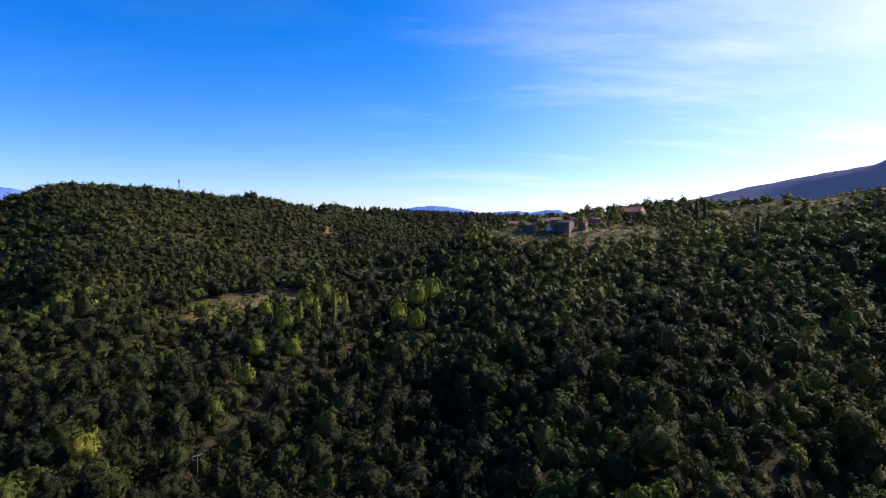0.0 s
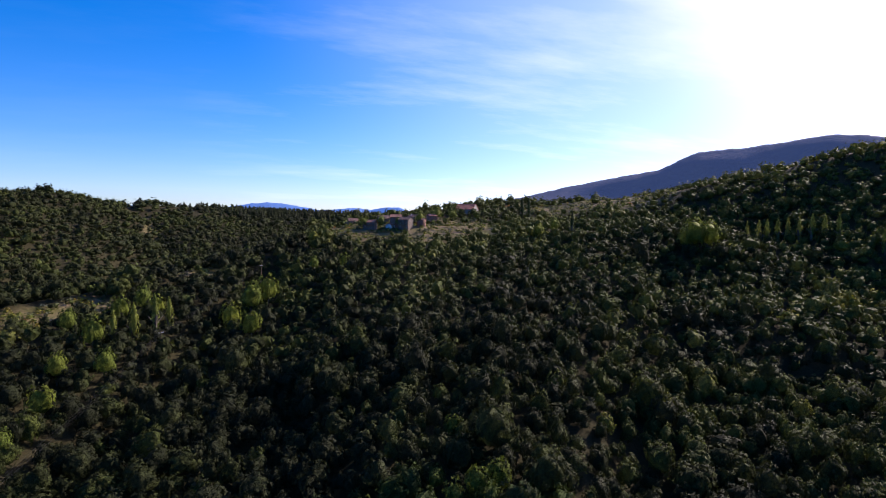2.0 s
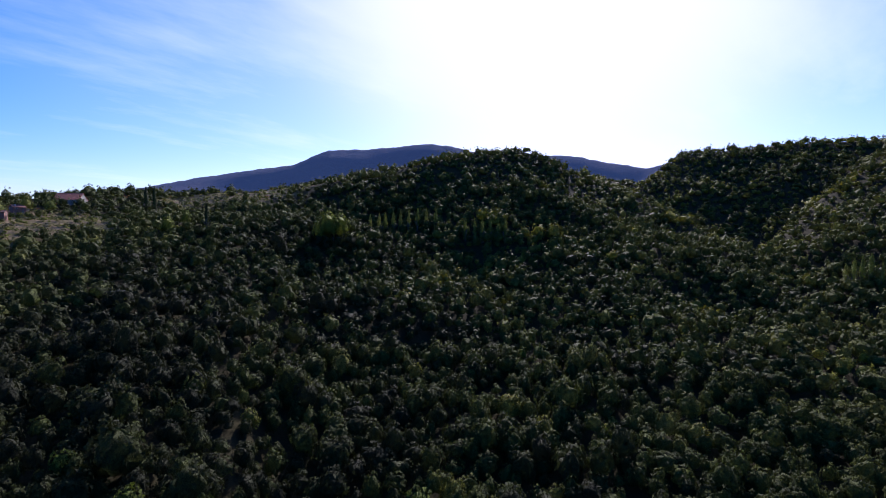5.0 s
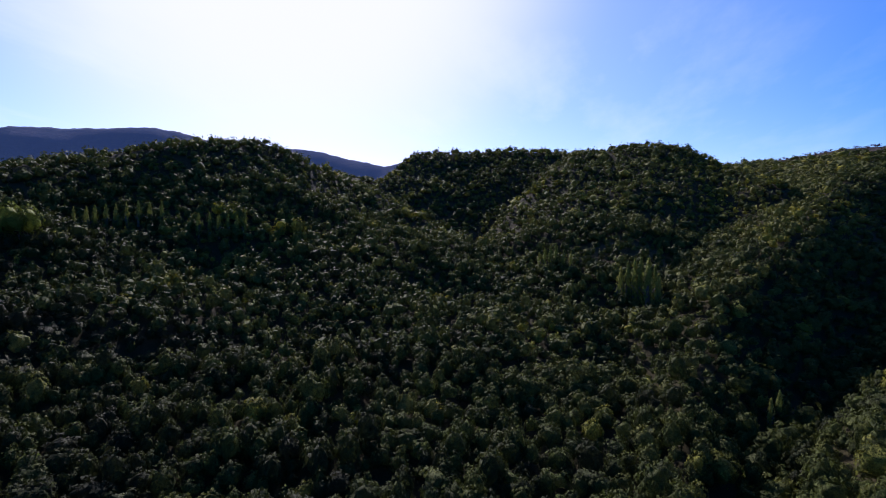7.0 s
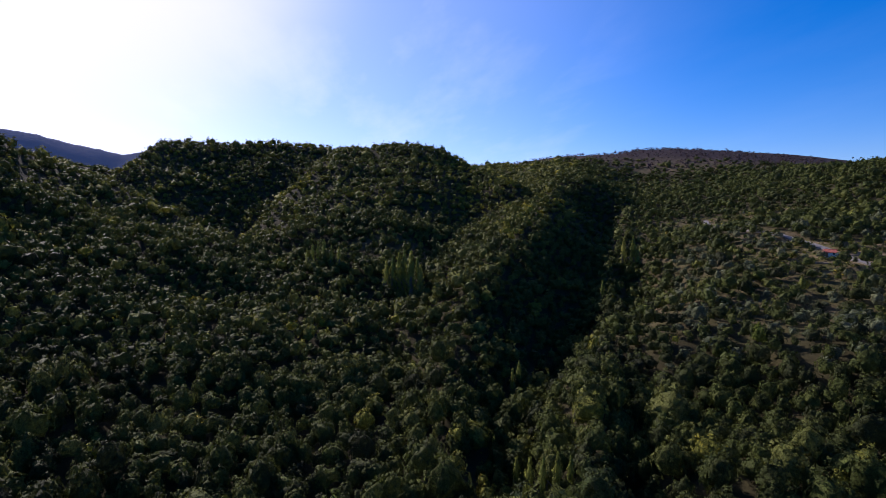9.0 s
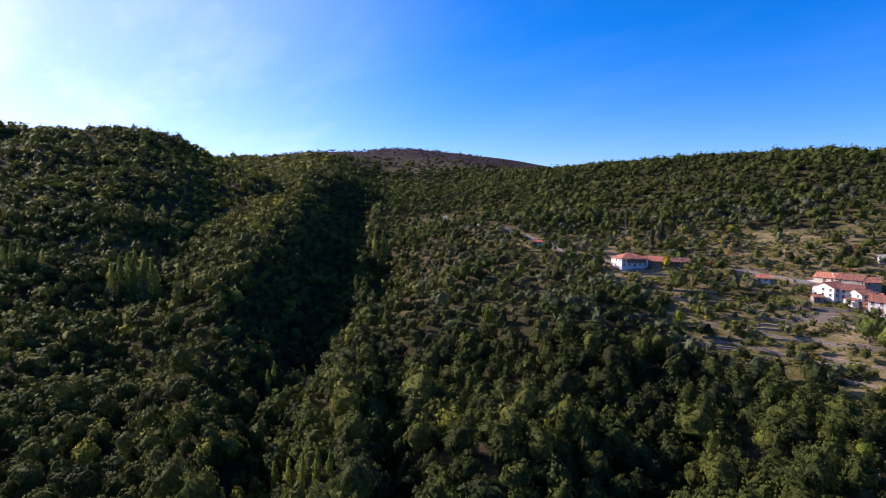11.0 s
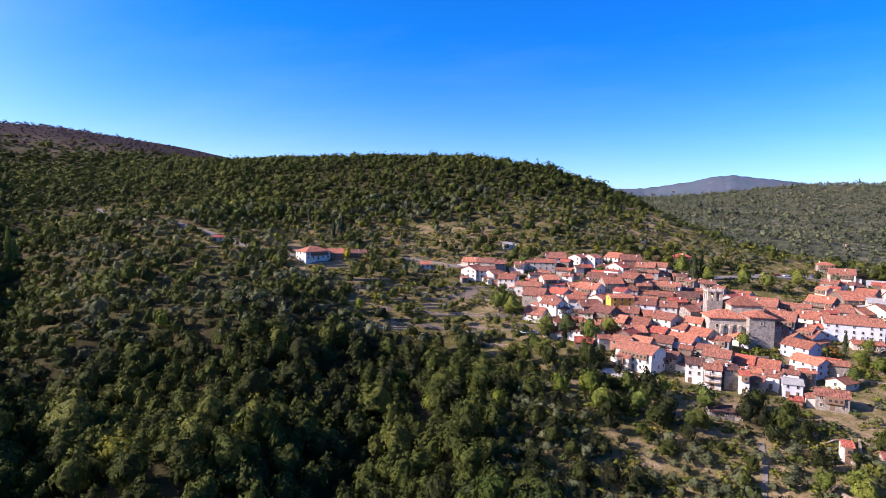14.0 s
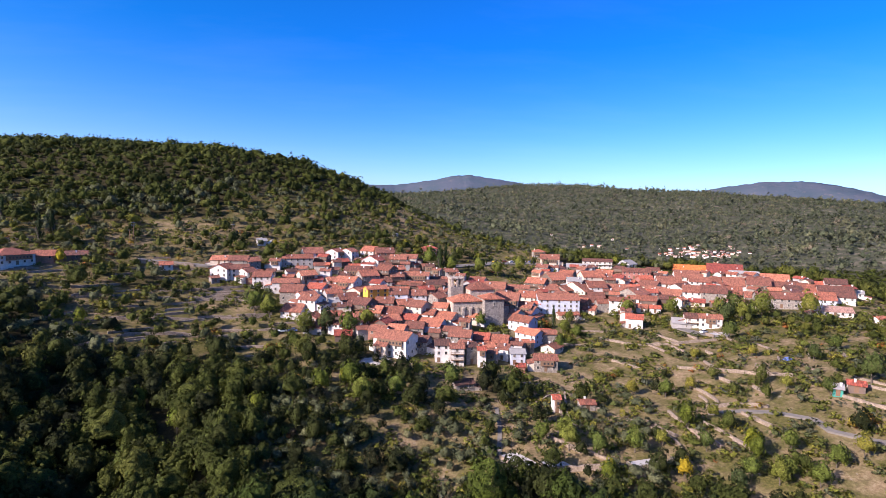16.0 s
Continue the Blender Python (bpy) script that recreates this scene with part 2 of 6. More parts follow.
# The valleys to the north and east are ridges one behind another. A crest is a list of
# (bearing to the left, rise in degrees seen from the eye, distance, fall towards the eye); the canopy stands on it.
CANOPY = 6.5
SHELF = [(60, -7.3, 300, 0), (39, -7.3, 300, 0), (33, -7.4, 300, 0), (25, -6.4, 330, 0), (15, -4.8, 370, 0), (8, -3.4, 400, 0), (2.6, -2.3, 420, 0), (-3, -0.8, 440, 0), (-7, 0.4, 455, 0),
         (-12, 0.9, 470, 0), (-20, 0.8, 470, 0), (-30, 0.6, 450, 0), (-38, 0.2, 430, 0), (-45, -0.4, 420, 0), (-52, -1.4, 410, 0), (-60, -2.6, 400, 0), (-66, -2.6, 400, 0), (-74, -1.6, 430, 0),
         (-78, -0.6, 470, 0), (-81, -0.9, 490, 0)]
FLANK = [(-85, -2.6, 475, 0), (-92, -5.3, 430, 0), (-96, -6.8, 400, 0), (-100, -9.8, 350, 0), (-104, -13.7, 290, 0), (-109, -16.8, 240, 0), (-111.4, -19.3, 205, 0), (-113, -22.8, 175, 0), (-114, -27, 150, 0), (-124, -33, 120, 0)]
ROUND_HILL = [(5, -2.5, 500, 0.2), (-4, 0.2, 520, 0.2), (-11, 1.7, 560, 0.2), (-16, 2.4, 600, 0.2), (-21, 3.0, 640, 0.2), (-25, 3.2, 650, 0.2), (-28, 2.9, 650, 0.2), (-32, 3.3, 620, 0.22),
              (-37, 4.1, 600, 0.28), (-43, 5.4, 590, 0.38), (-48, 6.1, 580, 0.5), (-54, 7.1, 590, 0.48), (-57, 7.6, 590, 0.5), (-62, 7.6, 590, 0.5), (-65, 6.6, 580, 0.48), (-68, 5.5, 620, 0.36),
              (-72, 3.6, 610, 0.31), (-77, 1.1, 570, 0.28), (-82, -1.5, 515, 0.28), (-90, -8, 480, 0.3)]
WEST_HILL = [(60, 1.0, 800, 0.24), (39, 2.0, 800, 0.24), (35.4, 3.2, 780, 0.25), (31.3, 3.5, 760, 0.25), (25.8, 3.2, 780, 0.25), (16.5, 2.5, 850, 0.22), (13.2, 2.0, 900, 0.2), (8.6, 1.9, 950, 0.18), (1.5, 1.5, 1000, 0.16),
             (-4.4, 1.4, 1000, 0.15), (-9.7, 1.5, 950, 0.15), (-16, 1.5, 900, 0.15), (-24, 0.5, 850, 0.15)]
SADDLE = [(-50, 6.0, 1050, 0.3), (-68, 5.3, 1050, 0.3), (-70.7, 4.6, 1050, 0.3), (-72.6, 4.3, 1050, 0.3), (-75, 3.8, 1050, 0.3), (-84, 2, 1050, 0.3)]
DARK_HILL = [(-66, -2, 680, 0.5), (-70, 1.2, 710, 0.5), (-72.6, 3.3, 740, 0.5), (-74.6, 5.3, 780, 0.5), (-76.7, 6.5, 810, 0.5), (-79.3, 7.4, 840, 0.5), (-84, 7.4, 860, 0.5), (-89, 7.4, 860, 0.5), (-92, 7.3, 860, 0.46), (-98, 6.5, 860, 0.44), (-106, 4, 860, 0.44)]
FORE_HILL = [(-80, -5, 495, 0.34), (-84.7, -0.9, 530, 0.36), (-86.5, 0.9, 570, 0.36), (-88.8, 3.2, 620, 0.36), (-91, 5.6, 690, 0.37), (-93.4, 7.2, 740, 0.38), (-100, 7.8, 780, 0.38), (-104, 7.1, 780, 0.38), (-107, 5.9, 760, 0.38),
             (-109, 5.0, 720, 0.38), (-110.4, 3.3, 680, 0.38), (-112.6, 1.5, 630, 0.4), (-116, -2, 590, 0.42), (-122, -7, 560, 0.45)]
PLATEAU = [(-90, 3.0, 1250, 0.17), (-100, 4.6, 1250, 0.17), (-108, 5.5, 1250, 0.17), (-112, 5.9, 1250, 0.17), (-116, 6.5, 1250, 0.17), (-121, 6.6, 1250, 0.17), (-130, 6.5, 1250, 0.17)]
SPUR = [(-110.8, 4.3, 640), (-113.5, 2.0, 600), (-115.5, 0.8, 560), (-116, -0.8, 500), (-115, -3.5, 430), (-113.5, -7.0, 370), (-112, -11.0, 310)]
BROOK = [(-121, 0.2, 640), (-120.6, -2.4, 520), (-120, -5.2, 440), (-119.3, -8.4, 380), (-118.4, -11.6, 330), (-116.9, -14.0, 290), (-114.5, -16.5, 255), (-112.7, -19.0, 225), (-111.6, -23, 190), (-111, -29, 150)]
RAVINE = [(26, 0, 140), (24.3, 0, 160), (11.3, 0, 235), (5.5, 0, 300), (1.4, 0, 380)]
FIREBREAK = [(13.4, 0, 900), (12.0, 0, 790), (10.6, 0, 690), (9.7, 0, 620)]


def crest_line(crest, bearing, far_fall, r):
    """Height of one ridge: a rounded crest that falls towards the eye and beyond."""
    c = np.array(crest)[::-1]
    rise, dist, fall = (np.interp(bearing, c[:, 0], c[:, k]) for k in (1, 2, 3))
    top = EYE + dist * np.tan(np.radians(rise)) - CANOPY
    off = (dist - r) * np.where(r < dist, fall, far_fall)
    soft = 18.0 * np.maximum(np.where(r < dist, fall, far_fall), 0.05)
    z = top - (np.sqrt(off * off + soft * soft) - soft)
    past = np.maximum(bearing - c[-1, 0], 0) + np.maximum(c[0, 0] - bearing, 0)
    return z - past * 14.0


def along(line, x, y):
    """Distance to a bent line, and the height of the line there."""
    best, height = np.full(x.shape, 1e9), np.zeros(x.shape)
    p = [(-r * math.sin(radians(b)), r * math.cos(radians(b)), EYE + r * math.tan(radians(e)) - CANOPY) for b, e, r in line]
    for (ax, ay, az), (bx, by, bz) in zip(p, p[1:]):
        ux, uy = bx - ax, by - ay
        s = np.clip(((x - ax) * ux + (y - ay) * uy) / (ux * ux + uy * uy), 0, 1)
        d = np.hypot(x - ax - s * ux, y - ay - s * uy)
        height = np.where(d < best, az + s * (bz - az), height)
        best = np.minimum(best, d)
    return best, height


def soft_max(a, b, k=5.0):
    return np.maximum(a, b) + np.log1p(np.exp(-np.abs(a - b) / k)) * k * 0.8 * np.exp(-np.abs(a - b) / (4 * k))


def valleys_z(x, y, r, bearing):
    """Land of the northern and eastern valleys."""
    c = np.array(SHELF + FLANK)[::-1]
    rise, dist = np.interp(bearing, c[:, 0], c[:, 1]), np.interp(bearing, c[:, 0], c[:, 2])
    top = EYE + dist * np.tan(np.radians(rise)) - CANOPY
    u = np.clip((r - 110) / (dist - 110 + 1e-6), 0, 1)
    foot = np.minimum(2.0, top)
    z = foot + (top - foot) * u ** 1.35 - np.maximum(r - dist, 0) * np.where(bearing > 0, 0.3, 0.2)
    for crest, far_fall in ((ROUND_HILL, 0.45), (WEST_HILL, 0.25), (SADDLE, 0.3), (DARK_HILL, 0.4), (FORE_HILL, 0.4), (PLATEAU, 0.1)):
        z = soft_max(z, crest_line(crest, bearing, far_fall, r), 3.0)
    z = np.maximum(z, 0.0)
    d, height = along(SPUR, x, y)
    z = soft_max(z, height - 0.6 * (np.sqrt(d * d + 225) - 15), 3.0)
    d, height = along(RAVINE, x, y)
    z -= 6.0 * np.exp(-(d / 13) ** 2)
    d, height = along(FIREBREAK, x, y)
    return z - 7.0 * np.exp(-(d / 14) ** 2)


def gullies(x, y):
    """Small spurs and gullies on the wooded hills to the east and north-west."""
    r, az = np.hypot(x, y), np.degrees(np.arctan2(-x, y))
    east = np.clip((az + 112) / 8, 0, 1) * np.clip((-26 - az) / 8, 0, 1) * np.clip((r - 180) / 80, 0, 1)
    west = np.clip((az - 6) / 6, 0, 1) * np.clip((r - 430) / 80, 0, 1)
    return wobble(x, y, 110, 41) * 3.0 * np.maximum(east, west) * np.clip((1050 - r) / 150, 0.2, 1)


def ground_z(x, y):
    """Height of the land at arrays of places."""
    x, y = np.atleast_1d(np.asarray(x, float)), np.atleast_1d(np.asarray(y, float))
    z = np.full(x.shape, BASE)
    flat_x, flat_y, flat_z = x.ravel(), y.ravel(), z.ravel()
    for i in range(0, len(flat_x), 20000):
        dx = flat_x[i:i + 20000, None] - H[:, 0]
        dy = flat_y[i:i + 20000, None] - H[:, 1]
        flat_z[i:i + 20000] += np.exp(-(dx * dx + dy * dy) / (2 * H[:, 3] ** 2)) @ H[:, 2]
    z = flat_z.reshape(x.shape)
    r, bearing = np.hypot(x, y), np.degrees(np.arctan2(-x, y))
    share = np.clip((bearing + 124) / 7, 0, 1) * np.clip((75 - bearing) / 15, 0, 1)
    share = share * share * (3 - 2 * share)
    z = z * (1 - share) + valleys_z(x, y, r, bearing) * share
    d, height = along(BROOK, x, y)
    bank = height + 0.7 * np.maximum(d - 3, 0)
    z = np.where(d < 90, -soft_max(-z, -bank, 2.0), z)
    return z + wobble(x, y, 60, 3) * 0.5 + gullies(x, y) + wobble(x, y, 420, 5) * np.clip((r - 950) / 120, 0, 8) * (1 - share)


def gz(x, y):
    return float(ground_z([x], [y])[0])


def mesh_from(name, verts, faces, mats, smooth=False):
    me = bpy.data.meshes.new(name)
    me.from_pydata([tuple(v) for v in verts], [], [tuple(int(i) for i in f) for f in faces])
    for m in mats:
        me.materials.append(m)
    if smooth:
        me.polygons.foreach_set("use_smooth", [True] * len(me.polygons))
    me.update()
    return me


def wobble(x, y, scale, seed):
    """Cheap smooth noise for whole arrays, about -1 to 1."""
    rng = np.random.RandomState(seed)
    total = np.zeros(np.shape(x))
    for k in range(6):
        a, ph, s = rng.uniform(0, 6.283), rng.uniform(0, 6.283), scale * rng.uniform(0.6, 1.7)
        total += np.sin((x * math.cos(a) + y * math.sin(a)) / s * 6.283 + ph + 1.3 * np.sin((x * math.sin(a) - y * math.cos(a)) / s * 4.1))
    return total / 3.2


def build_ground():
    na, radii = 540, np.concatenate([[0.5], np.geomspace(50, 4850, 210)])
    a = np.linspace(0, 2 * math.pi, na, endpoint=False)
    R, A = np.meshgrid(radii, a, indexing="ij")
    X, Y = R * np.cos(A), R * np.sin(A)
    Zg = ground_z(X, Y)
    verts = np.stack([X, Y, Zg], -1).reshape(-1, 3)
    faces = []
    for i in range(len(radii) - 1):
        for j in range(na):
            k = (j + 1) % na
            faces.append((i * na + j, i * na + na + j, i * na + na + k, i * na + k))
    faces.append(tuple(range(na - 1, -1, -1))[::-1])
    me = mesh_from("ground", verts, faces, [M_EARTH], True)
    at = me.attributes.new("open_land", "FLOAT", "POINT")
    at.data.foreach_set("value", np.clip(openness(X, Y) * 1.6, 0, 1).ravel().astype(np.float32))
    at = me.attributes.new("heath", "FLOAT", "POINT")
    at.data.foreach_set("value", (np.clip((R - 950) / 250, 0, 1) * np.clip((120 - np.abs(np.degrees(np.arctan2(-X, Y)) + 45 + 75)) / 15 - 5.2, 0, 1)).ravel().astype(np.float32))
    at = me.attributes.new("maquis", "FLOAT", "POINT")
    bearing = np.degrees(np.arctan2(-X, Y))
    at.data.foreach_set("value", (np.clip((R - 1100) / 250, 0, 1) * ((bearing > 100) | (bearing < -158))).ravel().astype(np.float32))
    ob = new("ground", me)
    return tagged(ob, "hilly ground with dry grass, bare earth and rock patches", "ground", kind="structure")


# ---- trees ----
def rnd(seed):
    return np.random.RandomState(seed)


def ico(level):
    bm = bmesh.new()
    bmesh.ops.create_icosphere(bm, subdivisions=level, radius=1.0)
    v = np.array([tuple(p.co) for p in bm.verts])
    f = [[w.index for w in p.verts] for p in bm.faces]
    bm.free()
    return v, np.array(f)


ICO0, ICO1, ICO2 = ico(1), ico(2), ico(3)
OCTA = (np.array([[1, 0, 0], [-0.5, 0.87, 0], [-0.5, -0.87, 0], [0, 0, 1], [0, 0, -1.0]]), np.array([[0, 1, 3], [1, 2, 3], [2, 0, 3], [1, 0, 4], [2, 1, 4], [0, 2, 4]]))


def sprays(g, spots, outward, size, stretch=1.0):
    """Small pointed leaf sprays, one triangle each, lying loosely over a surface; their normals follow the surface."""
    n = len(spots)
    flat = outward + g.normal(size=(n, 3)) * 0.55
    flat /= np.linalg.norm(flat, axis=1)[:, None]
    u = np.cross(flat, g.normal(size=(n, 3)))
    u /= np.linalg.norm(u, axis=1)[:, None]
    w = np.cross(flat, u)
    s = (size * g.uniform(0.55, 1.35, n))[:, None]
    tri = np.stack([spots + u * s * stretch, spots - u * s * 0.6 + w * s * 0.8, spots - u * s * 0.6 - w * s * 0.8], 1)
    soft = outward + g.normal(size=(n, 3)) * 0.14
    soft /= np.linalg.norm(soft, axis=1)[:, None]
    return tri.reshape(-1, 3), np.arange(n * 3).reshape(-1, 3), np.repeat(soft, 3, axis=0)


def crown(seed, lobes, cards, size, tall=1.0, core=ICO1):
    """A crown of unit radius standing on z=0: rounded boughs grown together under a coat of leaf sprays."""
    g = rnd(seed)
    v, f = core
    cs, wide = [], g.uniform(0.85, 1.15)
    for k in range(lobes):
        a, up = 6.283 * (k * 0.618 + g.uniform(0, 0.2)), -0.45 + 1.4 * (k + g.uniform()) / lobes
        flat = math.sqrt(max(0.03, 1 - up * up)) * 0.62
        out = g.uniform(0.8, 1.15)
        cs.append((math.cos(a) * flat * out * wide, math.sin(a) * flat * out / wide, 0.66 * up * g.uniform(0.9, 1.15), g.uniform(0.26, 0.44)))
    cs = np.array(cs)
    along_c = v @ cs[:, :3].T
    inside = cs[:, 3] ** 2 - (cs[:, :3] ** 2).sum(-1) + along_c ** 2
    reach = np.where(inside > 0, along_c + np.sqrt(np.maximum(inside, 0)), 0.5).max(-1)
    reach = reach * 0.82 * (1 + g.uniform(-0.05, 0.05, len(v)))
    bough = v * reach[:, None] - cs[np.argmax(np.where(inside > 0, along_c, -1), axis=1), :3]
    core_n = v * 0.5 + bough / np.linalg.norm(bough, axis=1)[:, None] * 0.5
    core_n /= np.linalg.norm(core_n, axis=1)[:, None]
    squash, lift = np.array((1.0, 1.0, 0.92 * tall)), np.array((0, 0, 0.85 * tall))
    body = v * reach[:, None] * squash + lift
    pick = g.choice(lobes, cards, p=cs[:, 3] ** 2 / (cs[:, 3] ** 2).sum())
    d = g.normal(size=(cards, 3))
    d = d / np.linalg.norm(d, axis=1)[:, None] + cs[pick, :3] * 1.5 + (0, 0, 0.25)
    d /= np.linalg.norm(d, axis=1)[:, None]
    spots = (cs[pick, :3] + d * (cs[pick, 3] * g.uniform(0.88, 1.14, cards))[:, None]) * squash + lift
    round_out = spots - lift * 0.75
    round_out /= np.linalg.norm(round_out, axis=1)[:, None]
    out = d * 0.6 + round_out * 0.4
    tv, tf, tn = sprays(g, spots, out / np.linalg.norm(out, axis=1)[:, None], size)
    return np.concatenate([body, tv]), np.concatenate([f, tf + len(v)]), np.concatenate([core_n, tn])


def column(seed, cards, size, slim=0.24):
    """A slender poplar or cypress of unit height: leaf sprays round a spindle."""
    g = rnd(seed)
    v, f = ICO0
    body = v * (slim * 0.62, slim * 0.62, 0.44) + (0, 0, 0.52)
    z = 0.06 + 0.94 * (np.arange(cards) + g.uniform(size=cards)) / cards
    wide = np.where(z < 0.6, slim * np.sin(np.minimum(1.0, z * 1.15 + 0.15) * math.pi) ** 0.5, slim * np.maximum(1.03 - z, 0.03) / 0.43)
    a = g.uniform(0, 6.283, cards)
    lump = 1 + 0.18 * np.sin(a * 3 + z * 17) + g.uniform(-0.12, 0.12, cards)
    spots = np.stack([np.cos(a) * wide * lump, np.sin(a) * wide * lump, z], -1)
    out = np.stack([np.cos(a), np.sin(a), 0.45 + 0 * a], -1) / 1.1
    tv, tf, tn = sprays(g, spots, out, size, 1.6)
    return np.concatenate([body, tv]), np.concatenate([f, tf + len(v)]), np.concatenate([v, tn])


def leafy(name, template, mat):
    """One crown as a mesh of its own, shaded softly as a whole."""
    v, f, nrm = template
    me = mesh_from(name, v, f, [mat], True)
    me.normals_split_custom_set_from_vertices([tuple(q) for q in nrm])
    return me


def trunk_mesh(name, h, r, seed):
    """A tapered, slightly bent trunk with three limbs."""
    g = rnd(seed)
    bm = bmesh.new()

    def limb(path, radii, sides):
        rings = []
        for (p, rad) in zip(path, radii):
            rings.append([bm.verts.new((p[0] + rad * math.cos(6.283 * k / sides), p[1] + rad * math.sin(6.283 * k / sides), p[2])) for k in range(sides)])
        for lo, hi in zip(rings, rings[1:]):
            for k in range(sides):
                bm.faces.new((lo[k], lo[(k + 1) % sides], hi[(k + 1) % sides], hi[k]))

    bend = g.normal(size=2) * 0.06 * h
    limb([(0, 0, -0.6), (bend[0] * 0.3, bend[1] * 0.3, h * 0.35), (bend[0], bend[1], h * 0.8)], [r * 1.3, r, r * 0.45], 6)
    for k in range(3):
        a = 2.1 * k + g.uniform(0, 1)
        limb([(bend[0] * 0.4, bend[1] * 0.4, h * 0.4), (math.cos(a) * h * 0.22, math.sin(a) * h * 0.22, h * 0.72)], [r * 0.55, r * 0.2], 4)
    me = bpy.data.meshes.new(name)
    bm.to_mesh(me)
    bm.free()
    me.materials.append(M_BARK)
    return me


def many(name, templates, places, mat, label, category, trunks=0.0):
    """One joined mesh: every place (x, y, z, width, height, turn, tint) gets one of the templates."""
    allv, allf, alln, tint, base = [], [], [], [], 0
    pick = rnd(len(places)).randint(0, len(templates), len(places))
    for which, (tv, tf, tn) in enumerate(templates):
        p = places[pick == which]
        if not len(p):
            continue
        c, s = np.cos(p[:, 5])[:, None], np.sin(p[:, 5])[:, None]
        x = (tv[:, 0] * c - tv[:, 1] * s) * p[:, 3:4] + p[:, 0:1]
        y = (tv[:, 0] * s + tv[:, 1] * c) * p[:, 3:4] + p[:, 1:2]
        z = tv[None, :, 2] * p[:, 4:5] + p[:, 2:3]
        allv.append(np.stack([x, y, z], -1).reshape(-1, 3))
        nrm = np.stack([tn[:, 0] * c - tn[:, 1] * s, tn[:, 0] * s + tn[:, 1] * c, tn[None, :, 2] * p[:, 3:4] / p[:, 4:5]], -1).reshape(-1, 3)
        alln.append(nrm / np.linalg.norm(nrm, axis=1)[:, None])
        allf.append((tf[None] + (np.arange(len(p)) * len(tv))[:, None, None] + base).reshape(-1, 3))
        tint.append(np.repeat(p[:, 6], len(tv)))
        base += len(p) * len(tv)
    v, f, tint = np.concatenate(allv), np.concatenate(allf), np.concatenate(tint)
    me = bpy.data.meshes.new(name)
    me.vertices.add(len(v))
    me.vertices.foreach_set("co", v.ravel().astype(np.float32))
    me.loops.add(len(f) * 3)
    me.loops.foreach_set("vertex_index", f.ravel().astype(np.int32))
    me.polygons.add(len(f))
    me.polygons.foreach_set("loop_start", np.arange(0, len(f) * 3, 3, dtype=np.int32))
    me.update(calc_edges=True)
    at = me.attributes.new("tint", "FLOAT", "POINT")
    at.data.foreach_set("value", tint.astype(np.float32))
    me.polygons.foreach_set("use_smooth", np.ones(len(f), dtype=bool))
    me.normals_split_custom_set_from_vertices(np.concatenate(alln).tolist())
    me.materials.append(mat)
    ob = new(name, me)
    return tagged(ob, label, category, kind="stuff")


# Land use: ellipses of open ground as (x, y, half length, half width, turn in degrees, how open 0..1).
OPEN = []


def clearing(x, y, a, b, turn, open_share):
    OPEN.append((x, y, a, b, turn, open_share))


clearing(-90, -286, 131, 100, -198, 1.00)  # village
clearing(-208, -313, 98, 80, -214, 1.00)  # village, upper end
clearing(-129, -175, 68, 80, -216, 0.86)  # terraced gardens below the village
clearing(-81, -163, 30, 40, -206, 0.80)  # terraces
clearing(28, -287, 51, 47, -174, 0.64)  # gardens
clearing(100, -271, 39, 40, -160, 0.55)  # gardens west
clearing(138, -358, 168, 53, -159, 0.52)  # slope along the road
clearing(243, -302, 61, 47, -141, 0.34)  # road slope west
clearing(25, -437, 78, 60, -177, 0.50)  # hillside
clearing(-69, -463, 88, 66, -188, 0.66)  # meadow slope behind the village
clearing(326, -272, 75, 66, -130, 0.16)  # olive slope
clearing(247, -227, 70, 66, -133, 0.2)  # scrub slope
clearing(425, -64, 34, 29, -99, 0.2)  # terraces
clearing(446, -375, 73, 33, -130, 0.40)  # terr
clearing(-110, 306, 40, 12, 51, 0.9)  # strip field
clearing(-53, 381, 16, 11, 10, 0.9)  # strip field
clearing(103, 459, 86, 60, -13, 0.90)  # hamlet
clearing(103, 491, 37, 29, -12, 0.97)  # hamlet houses
clearing(313, 491, 80, 40, -32, 0.88)  # ridge pasture
clearing(330, 445, 37, 33, -36, 0.60)  # ridge pasture
clearing(950, -792, 425, 213, -130, 0.60)  # rocky plateau
clearing(-161, 770, 7, 75, 12, 0.45)  # firebreak
clearing(-233, -243, 46, 80, -224, 0.70)  # gardens
clearing(-113, -404, 35, 24, -196, 0.90)  # car park
clearing(132, -389, 26, 24, -161, 0.90)  # quarry scar
clearing(28, -235, 37, 29, -173, 0.60)  # lower gardens
clearing(-35, -173, 19, 35, -192, 0.70)  # old vineyard
clearing(-72, -186, 24, 32, -201, 0.85)  # shed gardens
clearing(-1, -183, 36, 47, -180, 0.55)  # orchard below
clearing(14, -185, 23, 40, -176, 0.50)  # orchard
clearing(172, -300, 25, 29, -150, 0.95)  # road house
clearing(236, -112, 9, 5, -115, 0.95)  # bare bank by the brook


def openness(x, y):
    best = np.zeros(np.shape(x))
    for cx, cy, a, b, turn, share in OPEN:
        c, s = math.cos(radians(turn)), math.sin(radians(turn))
        u, v = ((x - cx) * c + (y - cy) * s) / a, (-(x - cx) * s + (y - cy) * c) / b
        d = np.sqrt(u * u + v * v) + 0.18 * wobble(x, y, 45, 9)
        best = np.maximum(best, share * np.clip((1.15 - d) / 0.3, 0, 1))
    return best


